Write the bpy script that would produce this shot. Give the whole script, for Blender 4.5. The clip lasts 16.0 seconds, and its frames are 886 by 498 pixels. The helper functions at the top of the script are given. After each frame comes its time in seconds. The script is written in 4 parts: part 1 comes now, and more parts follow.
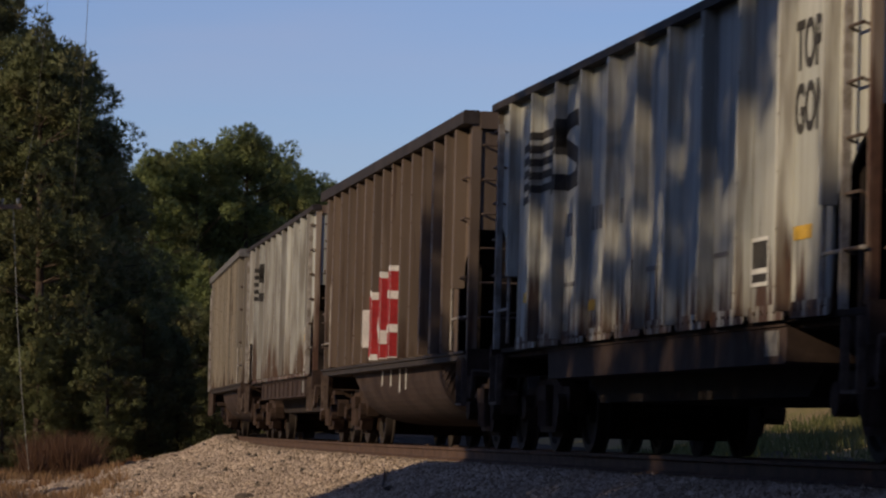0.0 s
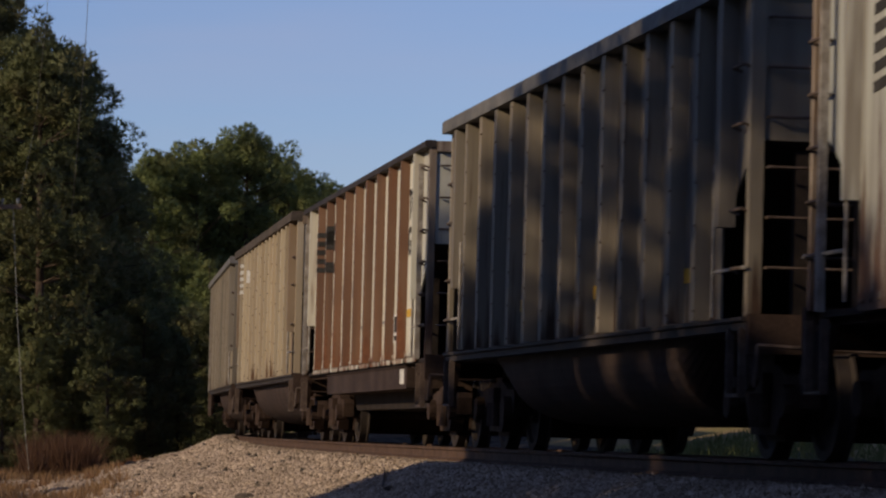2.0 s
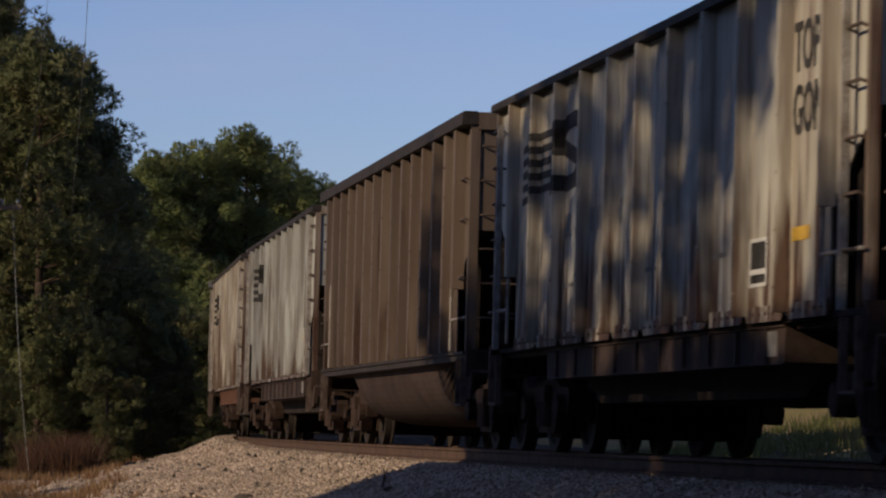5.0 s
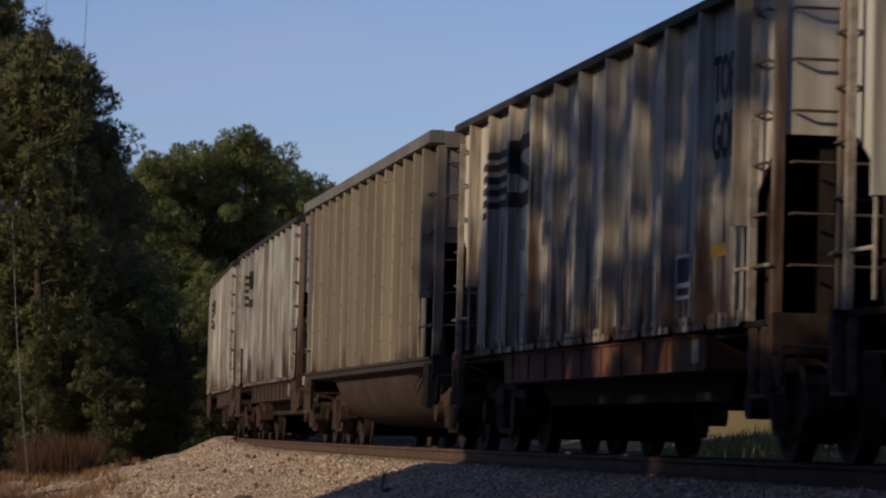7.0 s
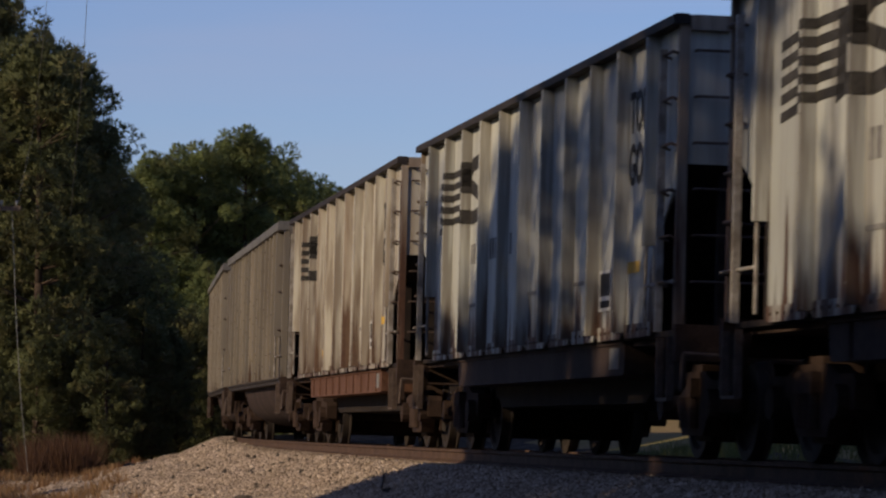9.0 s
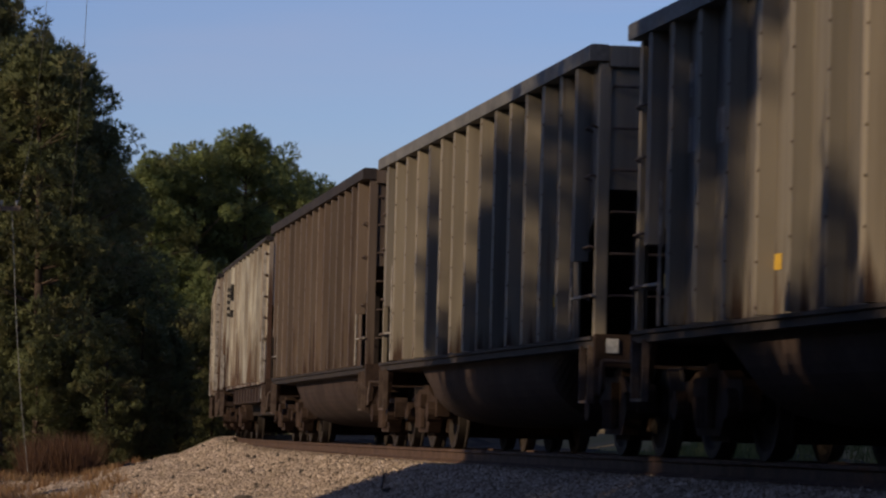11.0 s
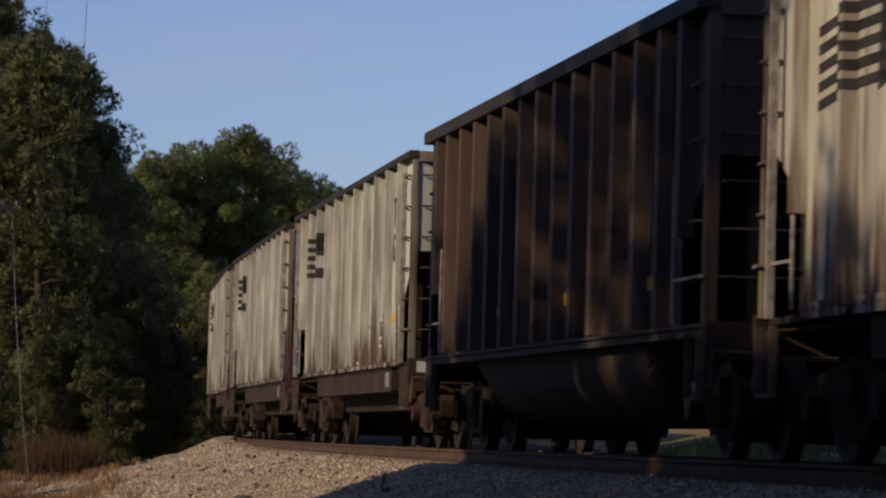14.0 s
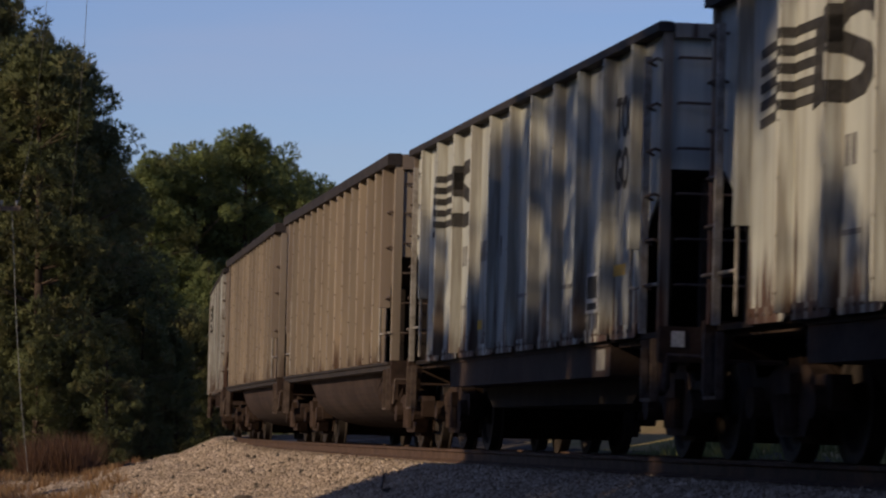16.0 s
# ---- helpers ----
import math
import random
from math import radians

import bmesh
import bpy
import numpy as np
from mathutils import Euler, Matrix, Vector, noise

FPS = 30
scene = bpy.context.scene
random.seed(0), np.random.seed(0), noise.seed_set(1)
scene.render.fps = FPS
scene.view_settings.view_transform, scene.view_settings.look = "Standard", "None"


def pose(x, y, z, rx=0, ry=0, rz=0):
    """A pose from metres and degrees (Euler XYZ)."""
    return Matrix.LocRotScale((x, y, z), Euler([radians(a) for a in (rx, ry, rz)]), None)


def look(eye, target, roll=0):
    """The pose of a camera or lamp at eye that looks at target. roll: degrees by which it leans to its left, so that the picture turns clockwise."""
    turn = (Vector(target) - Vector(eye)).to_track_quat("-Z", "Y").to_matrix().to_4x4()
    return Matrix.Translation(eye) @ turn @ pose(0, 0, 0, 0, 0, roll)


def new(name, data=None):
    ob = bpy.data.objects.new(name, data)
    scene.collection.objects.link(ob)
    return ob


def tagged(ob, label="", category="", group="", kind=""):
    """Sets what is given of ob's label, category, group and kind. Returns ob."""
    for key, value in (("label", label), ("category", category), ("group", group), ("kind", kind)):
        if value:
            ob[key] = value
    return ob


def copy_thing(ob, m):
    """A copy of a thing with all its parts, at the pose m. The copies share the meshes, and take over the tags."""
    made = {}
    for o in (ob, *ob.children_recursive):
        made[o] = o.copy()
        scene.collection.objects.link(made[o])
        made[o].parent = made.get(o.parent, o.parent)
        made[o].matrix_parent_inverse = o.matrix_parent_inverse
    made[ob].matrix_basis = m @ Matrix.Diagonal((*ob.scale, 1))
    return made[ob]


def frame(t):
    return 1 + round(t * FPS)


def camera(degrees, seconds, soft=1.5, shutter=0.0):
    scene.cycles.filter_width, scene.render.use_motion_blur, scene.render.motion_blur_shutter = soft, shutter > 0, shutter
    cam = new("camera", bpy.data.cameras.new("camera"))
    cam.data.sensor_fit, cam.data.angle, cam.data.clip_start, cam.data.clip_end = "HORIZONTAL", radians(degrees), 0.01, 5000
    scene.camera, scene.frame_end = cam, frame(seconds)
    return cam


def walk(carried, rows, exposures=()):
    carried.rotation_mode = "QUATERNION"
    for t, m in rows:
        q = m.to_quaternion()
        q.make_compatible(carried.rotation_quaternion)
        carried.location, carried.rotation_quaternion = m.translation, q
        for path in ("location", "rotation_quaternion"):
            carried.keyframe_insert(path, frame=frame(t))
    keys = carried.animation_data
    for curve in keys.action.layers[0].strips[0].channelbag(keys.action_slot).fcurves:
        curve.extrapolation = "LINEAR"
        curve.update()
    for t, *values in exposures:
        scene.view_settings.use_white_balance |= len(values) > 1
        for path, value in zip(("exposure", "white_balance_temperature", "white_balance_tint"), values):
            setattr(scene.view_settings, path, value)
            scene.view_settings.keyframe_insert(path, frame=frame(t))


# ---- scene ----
DEG = 13.76
cam = camera(DEG, 16.0, soft=2.2, shutter=0.14)
EYE = 0.311
TILT = 92.728
walk(cam, [(0, pose(0, 0, EYE, TILT, 0, 0)), (4.2, pose(0, 0, EYE, TILT, 0, 0)),
           (6.3, pose(0, 0, EYE, TILT + 0.0264, 0, -0.0176)), (16, pose(0, 0, EYE, TILT + 0.0264, 0, -0.0176))])

# ---- light ----
SUN_TO = Vector((-0.78, -0.50, 0.38)).normalized()
world = bpy.data.worlds.new("sky")
scene.world = world
world.use_nodes = True
wn = world.node_tree.nodes
sky = wn.new("ShaderNodeTexSky")
sky.sky_type = "NISHITA"
sky.sun_disc = False
sky.sun_elevation = math.asin(SUN_TO.z)
sky.sun_rotation = math.atan2(SUN_TO.x, SUN_TO.y)
sky.altitude, sky.air_density, sky.dust_density, sky.ozone_density = 300, 1.0, 0.2, 1.6
wn["Background"].inputs[1].default_value = 0.0755
hue = wn.new("ShaderNodeMix")
hue.data_type, hue.blend_type = "RGBA", "MULTIPLY"
hue.inputs[0].default_value = 1.0
hue.inputs[7].default_value = (0.85, 0.92, 1.36, 1)
world.node_tree.links.new(sky.outputs[0], hue.inputs[6])
tc = wn.new("ShaderNodeTexCoord")
mp = wn.new("ShaderNodeMapping")
mp.inputs["Scale"].default_value = (5, 5, 34)
cl = wn.new("ShaderNodeTexNoise")
cl.inputs["Scale"].default_value, cl.inputs["Detail"].default_value = 1.0, 5
cr = wn.new("ShaderNodeMapRange")
for i, val in ((1, 0.42), (2, 0.72), (3, 0.0), (4, 0.28)):
    cr.inputs[i].default_value = val
veil = wn.new("ShaderNodeMix")
veil.data_type = "RGBA"
veil.inputs[7].default_value = (5.3, 5.35, 7.2, 1)
wl = world.node_tree.links
wl.new(tc.outputs["Generated"], mp.inputs["Vector"])
wl.new(mp.outputs["Vector"], cl.inputs["Vector"])
wl.new(cl.outputs["Fac"], cr.inputs[0])
wl.new(cr.outputs[0], veil.inputs[0])
wl.new(hue.outputs[2], veil.inputs[6])
wl.new(veil.outputs[2], wn["Background"].inputs[0])
sun = new("sun", bpy.data.lights.new("sun", "SUN"))
sun.data.energy, sun.data.angle, sun.data.color = 3.4, radians(0.8), (1.0, 0.80, 0.56)
sun.matrix_world = look((-60, -40, 40), Vector((-60, -40, 40)) - SUN_TO)
scene.view_settings.exposure = 0.0

# ---- materials ----


def material(name, rough=0.8, metal=0.0, gloss=0.12):
    m = bpy.data.materials.new(name)
    m.use_nodes = True
    n = m.node_tree.nodes["Principled BSDF"]
    n.inputs["Roughness"].default_value = rough
    n.inputs["Metallic"].default_value = metal
    n.inputs["Specular IOR Level"].default_value = 0.5 if metal else gloss
    return m, m.node_tree.nodes, m.node_tree.links, n


def coords(nodes, links, scale, jitter=0.0):
    tc = nodes.new("ShaderNodeTexCoord")
    mp = nodes.new("ShaderNodeMapping")
    mp.inputs["Scale"].default_value = scale
    links.new(tc.outputs["Object"], mp.inputs["Vector"])
    if jitter:
        oi = nodes.new("ShaderNodeObjectInfo")
        mul = nodes.new("ShaderNodeMath")
        mul.operation = "MULTIPLY"
        mul.inputs[1].default_value = jitter
        links.new(oi.outputs["Random"], mul.inputs[0])
        links.new(mul.outputs[0], mp.inputs["Location"])
    return mp.outputs["Vector"]


def noise_node(nodes, links, vec, scale, detail=4.0):
    n = nodes.new("ShaderNodeTexNoise")
    n.inputs["Scale"].default_value = scale
    n.inputs["Detail"].default_value = detail
    links.new(vec, n.inputs["Vector"])
    return n.outputs["Fac"]


def ramp(nodes, links, fac, stops):
    r = nodes.new("ShaderNodeValToRGB")
    e = r.color_ramp.elements
    while len(e) < len(stops):
        e.new(0.5)
    for i, (pos, col) in enumerate(stops):
        e[i].position = pos
        e[i].color = (*col, 1) if len(col) == 3 else col
    links.new(fac, r.inputs[0])
    return r.outputs[0]


def mix(nodes, links, fac, a, b, mode="MIX"):
    m = nodes.new("ShaderNodeMix")
    m.data_type, m.blend_type = "RGBA", mode
    for sock, v in ((0, fac), (6, a), (7, b)):
        if hasattr(v, "is_linked"):
            links.new(v, m.inputs[sock])
        elif isinstance(v, (int, float)):
            m.inputs[sock].default_value = v
        else:
            m.inputs[sock].default_value = (*v, 1)
    return m.outputs[2]


def bump(nodes, links, bsdf, height, strength=0.3, dist=0.02):
    b = nodes.new("ShaderNodeBump")
    b.inputs["Strength"].default_value, b.inputs["Distance"].default_value = strength, dist
    links.new(height, b.inputs["Height"])
    links.new(b.outputs[0], bsdf.inputs["Normal"])


def painted_steel(name, paint, faded, rust, rust_low, rust_high, dirt, foot=0.30, pitch=0.0, start=0.0):
    """Weathered car paint: streaks running down, rust that eats up from the sill, soot."""
    m, nd, ln, bs = material(name, 0.68, 0.0, 0.22)
    v = coords(nd, ln, (5.5, 5.5, 0.28), 31.0)
    streak = noise_node(nd, ln, v, 1.0, 6)
    v2 = coords(nd, ln, (1, 1, 1), 17.0)
    blotch = noise_node(nd, ln, v2, 0.9, 5)
    grain = noise_node(nd, ln, v2, 14, 3)
    base = mix(nd, ln, ramp(nd, ln, blotch, ((0.35, (0, 0, 0)), (0.7, (1, 1, 1)))), paint, faded)
    base = mix(nd, ln, ramp(nd, ln, streak, ((0.42, (0, 0, 0)), (0.68, (0.8, 0.8, 0.8)))), base, dirt)
    # rust reaching up from the sill in tongues
    sx = nd.new("ShaderNodeSeparateXYZ")
    tc = nd.new("ShaderNodeTexCoord")
    ln.new(tc.outputs["Object"], sx.inputs[0])
    mr = nd.new("ShaderNodeMapRange")
    for i, val in ((1, 1.05), (2, rust_high), (3, foot), (4, rust_low)):
        mr.inputs[i].default_value = val
    ln.new(sx.outputs["Z"], mr.inputs[0])
    v3 = coords(nd, ln, (7, 7, 0.55), 43.0)
    tongue = noise_node(nd, ln, v3, 1.0, 5)
    add = nd.new("ShaderNodeMath")
    add.operation = "ADD"
    ln.new(mr.outputs[0], add.inputs[0])
    ln.new(tongue, add.inputs[1])
    rustf = ramp(nd, ln, add.outputs[0], ((0.66, (0, 0, 0)), (0.80, (1, 1, 1))))
    rustc = mix(nd, ln, grain, rust, (rust[0] * 0.35, rust[1] * 0.35, rust[2] * 0.4))
    base = mix(nd, ln, rustf, base, rustc)
    def math_node(op, a, b=None):
        n = nd.new("ShaderNodeMath")
        n.operation = op
        for i, q in enumerate((a, b)):
            if hasattr(q, "is_linked"):
                ln.new(q, n.inputs[i])
            elif q is not None:
                n.inputs[i].default_value = q
        return n.outputs[0]
    oi = nd.new("ShaderNodeObjectInfo")
    if pitch:
        # rust weeping in the angle between a sheet and its post
        f = math_node("FRACT", math_node("MULTIPLY", math_node("SUBTRACT", sx.outputs["X"], start), 1 / pitch))
        near = math_node("SUBTRACT", 1.0, math_node("MULTIPLY", f, pitch / 0.17))
        vs = coords(nd, ln, (9, 9, 0.8), 57.0)
        seam = math_node("ADD", math_node("MULTIPLY", near, 0.42), noise_node(nd, ln, vs, 1.0, 4))
        base = mix(nd, ln, ramp(nd, ln, seam, ((0.68, (0, 0, 0)), (0.86, (0.6, 0.6, 0.6)))), base, (dirt[0] * 0.5, dirt[1] * 0.42, dirt[2] * 0.36))
    bay = math_node("FLOOR", math_node("MULTIPLY", sx.outputs["X"], 1 / 1.24))
    bay = math_node("ADD", bay, math_node("MULTIPLY", math_node("FLOOR", math_node("MULTIPLY", oi.outputs["Random"], 37.0)), 19.0))
    wh = nd.new("ShaderNodeTexWhiteNoise")
    wh.noise_dimensions = "1D"
    ln.new(bay, wh.inputs["W"])
    base = mix(nd, ln, 1.0, base, ramp(nd, ln, wh.outputs["Value"], ((0.0, (0.80, 0.80, 0.81)), (1.0, (1.08, 1.07, 1.05)))), "MULTIPLY")
    tint = ramp(nd, ln, oi.outputs["Random"], ((0.0, (0.86, 0.86, 0.86)), (1.0, (1.06, 1.04, 1.02))))
    base = mix(nd, ln, 1.0, base, tint, "MULTIPLY")
    ln.new(base, bs.inputs["Base Color"])
    bump(nd, ln, bs, grain, 0.25, 0.01)
    return m


def rough_metal(name, c1, c2, rough=0.85, scale=6.0, metal=0.0):
    m, nd, ln, bs = material(name, rough, metal)
    v = coords(nd, ln, (1, 1, 1), 13.0)
    a = noise_node(nd, ln, v, scale, 6)
    b = noise_node(nd, ln, v, scale * 9, 3)
    c = mix(nd, ln, ramp(nd, ln, a, ((0.35, (0, 0, 0)), (0.65, (1, 1, 1)))), c1, c2)
    c = mix(nd, ln, ramp(nd, ln, b, ((0.3, (0.7, 0.7, 0.7)), (0.7, (1.1, 1.1, 1.1)))), (0, 0, 0), c, "MIX")
    ln.new(c, bs.inputs["Base Color"])
    bump(nd, ln, bs, b, 0.3, 0.01)
    return m


RUST = (0.115, 0.062, 0.040)
A_PAINTS = {
    "white": painted_steel("white_car_paint", (0.544, 0.546, 0.482), (0.439, 0.447, 0.400), RUST, 0.02, 2.0, (0.303, 0.294, 0.253), 0.30, 1.24),
    "grey": painted_steel("grey_car_paint", (0.439, 0.455, 0.419), (0.352, 0.356, 0.328), RUST, 0.04, 2.0, (0.202, 0.188, 0.167), 0.30, 1.24),
    "stained": painted_steel("stained_car_paint", (0.526, 0.509, 0.428), (0.405, 0.383, 0.318), RUST, 0.05, 2.6, (0.262, 0.209, 0.157), 0.30, 1.24),
    "streaked": painted_steel("rust_streaked_car_paint", (0.526, 0.526, 0.450), (0.480, 0.474, 0.404), (0.187, 0.082, 0.042), 0.0, 1.5, (0.386, 0.339, 0.269), 0.24),
}
B_PAINTS = {
    "brown": painted_steel("brown_car_paint", (0.120, 0.087, 0.063), (0.150, 0.114, 0.087), (0.077, 0.042, 0.027), 0.04, 2.4, (0.084, 0.060, 0.045), 0.20),
    "beige": painted_steel("beige_car_paint", (0.158, 0.138, 0.111), (0.185, 0.167, 0.137), (0.078, 0.044, 0.026), 0.0, 2.0, (0.106, 0.090, 0.074), 0.20, 0.95, -5.7),
    "tan": painted_steel("tan_car_paint", (0.215, 0.155, 0.100), (0.255, 0.195, 0.130), (0.124, 0.062, 0.034), 0.0, 2.0, (0.179, 0.131, 0.089), 0.20, 0.95, -5.7),
    "dusty": painted_steel("dusty_car_paint", (0.180, 0.142, 0.110), (0.205, 0.165, 0.128), (0.092, 0.052, 0.031), 0.0, 2.0, (0.130, 0.100, 0.077), 0.20, 0.95, -5.7),
    "dark": painted_steel("dark_red_car_paint", (0.086, 0.052, 0.038), (0.110, 0.072, 0.055), (0.062, 0.034, 0.024), 0.04, 2.4, (0.062, 0.041, 0.031), 0.20),
}
M_TUB = rough_metal("tub_steel", (0.036, 0.024, 0.020), (0.060, 0.041, 0.034), 0.8, 1.5)
M_UNDER = rough_metal("underframe_steel", (0.018, 0.014, 0.013), (0.036, 0.027, 0.022), 0.85, 3)
M_TRUCK = rough_metal("truck_cast_steel", (0.032, 0.020, 0.015), (0.060, 0.038, 0.028), 0.85, 5)
M_CHORD = rough_metal("chord_steel", (0.030, 0.025, 0.023), (0.048, 0.039, 0.035), 0.7, 2)
M_WHEEL = rough_metal("wheel_steel", (0.028, 0.022, 0.019), (0.048, 0.037, 0.030), 0.7, 6)
M_RUNG = rough_metal("grab_iron", (0.075, 0.052, 0.04), (0.13, 0.095, 0.075), 0.7, 8)
M_BLACK = rough_metal("black_lettering", (0.030, 0.028, 0.026), (0.055, 0.05, 0.045), 0.7, 3)
M_WHITE = rough_metal("white_marking", (0.55, 0.54, 0.50), (0.68, 0.66, 0.61), 0.6, 5)
M_YELLOW = rough_metal("yellow_marking", (0.62, 0.38, 0.05), (0.55, 0.33, 0.06), 0.5, 5)
M_RED = rough_metal("red_spray_paint", (0.26, 0.022, 0.025), (0.32, 0.03, 0.03), 0.6, 2)
M_COAL = rough_metal("coal", (0.02, 0.02, 0.02), (0.035, 0.033, 0.03), 0.7, 8)
M_RAIL = rough_metal("rusty_rail", (0.070, 0.042, 0.030), (0.115, 0.070, 0.048), 0.75, 4)
M_TIE = rough_metal("tie_timber", (0.07, 0.055, 0.045), (0.12, 0.095, 0.075), 0.9, 5)
M_POLE = rough_metal("pole_timber", (0.12, 0.09, 0.07), (0.20, 0.15, 0.11), 0.9, 5)
M_WIRE = rough_metal("wire", (0.20, 0.20, 0.19), (0.28, 0.28, 0.26), 0.6, 4)
M_BARK = rough_metal("pine_bark", (0.055, 0.040, 0.031), (0.095, 0.068, 0.052), 0.9, 7)


def leafy(name, dark, light, warm):
    m, nd, ln, bs = material(name, 0.6, 0.0, 0.15)
    v = coords(nd, ln, (1, 1, 1), 23.0)
    big = noise_node(nd, ln, v, 0.55, 3)
    g = nd.new("ShaderNodeNewGeometry")
    c = mix(nd, ln, g.outputs["Random Per Island"], dark, light)
    c = mix(nd, ln, ramp(nd, ln, big, ((0.50, (0, 0, 0)), (0.72, (0.8, 0.8, 0.8)))), c, warm)
    ln.new(c, bs.inputs["Base Color"])
    tr = nd.new("ShaderNodeBsdfTranslucent")
    ln.new(c, tr.inputs["Color"])
    mx = nd.new("ShaderNodeMixShader")
    mx.inputs[0].default_value = 0.4
    ln.new(bs.outputs[0], mx.inputs[1])
    ln.new(tr.outputs[0], mx.inputs[2])
    ln.new(mx.outputs[0], nd["Material Output"].inputs["Surface"])
    return m


# far wood brightened as sunlit; near stands browner and darkened as shaded
M_NEEDLES_SUNLIT = leafy("sunlit_needles", (0.118, 0.148, 0.056), (0.205, 0.240, 0.092), (0.215, 0.205, 0.085))
M_NEEDLES_SHADED = leafy("shaded_needles", (0.102, 0.116, 0.054), (0.180, 0.194, 0.090), (0.222, 0.184, 0.092))
M_DRY = leafy("dry_grass", (0.20, 0.115, 0.055), (0.33, 0.21, 0.11), (0.20, 0.09, 0.045))
M_GRASS = leafy("green_grass", (0.075, 0.090, 0.030), (0.140, 0.146, 0.050), (0.185, 0.150, 0.062))
M_BRUSH = leafy("brown_brush", (0.080, 0.042, 0.026), (0.145, 0.080, 0.048), (0.100, 0.052, 0.030))


def stone_mat(name, c1, c2, c3):
    m, nd, ln, bs = material(name, 0.9, 0.0, 0.0)
    v = coords(nd, ln, (1, 1, 1))
    g = nd.new("ShaderNodeNewGeometry")
    c = ramp(nd, ln, g.outputs["Random Per Island"], ((0.0, c1), (0.5, c2), (1.0, c3)))
    n = noise_node(nd, ln, v, 30, 4)
    c = mix(nd, ln, 0.3, c, ramp(nd, ln, n, ((0.3, c1), (0.7, c3))))
    big = noise_node(nd, ln, v, 0.8, 4)
    c = mix(nd, ln, ramp(nd, ln, big, ((0.4, (0.0, 0.0, 0.0)), (0.7, (0.5, 0.5, 0.5)))), c, (0.20, 0.155, 0.11))
    ln.new(c, bs.inputs["Base Color"])
    bump(nd, ln, bs, n, 0.5, 0.02)
    return m


M_STONE = stone_mat("ballast_stone", (0.110, 0.076, 0.053), (0.335, 0.251, 0.179), (0.640, 0.505, 0.378))


# near-black stone: clinker lumps, and the train's shade on the ground beyond
M_SHADE_CLINKER = stone_mat("shade_and_clinker", (0.025, 0.022, 0.020), (0.045, 0.040, 0.036), (0.07, 0.062, 0.055))


def ground_mat():
    m, nd, ln, bs = material("dry_ground", 0.95, 0.0, 0.0)
    v = coords(nd, ln, (1, 1, 1))
    a = noise_node(nd, ln, v, 0.15, 5)
    b = noise_node(nd, ln, v, 3.0, 6)
    c = ramp(nd, ln, a, ((0.35, (0.16, 0.15, 0.055)), (0.55, (0.20, 0.15, 0.08)), (0.75, (0.13, 0.125, 0.045))))
    c = mix(nd, ln, ramp(nd, ln, b, ((0.35, (0, 0, 0)), (0.7, (0.7, 0.7, 0.7)))), c, (0.27, 0.19, 0.10))
    ln.new(c, bs.inputs["Base Color"])
    bump(nd, ln, bs, b, 0.8, 0.1)
    return m


M_GROUND = ground_mat()

# ---- the line of the track ----
# s runs along the centre line away from the camera; heading a turns as the curve tightens.
TRACK = dict(x=6.012, y=14.763, phi=0.17908, kap=-0.00112, k2=-0.0035, bank=1.5)
DS = 0.5
S_GRID = np.arange(-400.0, 520.0, DS)
_k = np.where(S_GRID < 68, TRACK["kap"], TRACK["kap"] + TRACK["k2"])
_k = np.where(S_GRID > 125, -0.0004, _k)
_k = np.where(S_GRID < -20, 0.0, _k)
_a = np.concatenate([[0], np.cumsum(_k[:-1] * DS)])
_a += TRACK["phi"] - np.interp(0, S_GRID, _a)
_x = np.concatenate([[0], np.cumsum(-np.sin((_a[1:] + _a[:-1]) / 2) * DS)])
_y = np.concatenate([[0], np.cumsum(np.cos((_a[1:] + _a[:-1]) / 2) * DS)])
_x += TRACK["x"] - np.interp(0, S_GRID, _x)
_y += TRACK["y"] - np.interp(0, S_GRID, _y)


def line(s):
    return float(np.interp(s, S_GRID, _x)), float(np.interp(s, S_GRID, _y)), float(np.interp(s, S_GRID, _a))


def beside(s, lat, z):
    """A point lat metres to the camera's side of the centre line."""
    x, y, a = line(s)
    return (x - math.cos(a) * lat, y - math.sin(a) * lat, z)


# ---- mesh helpers ----


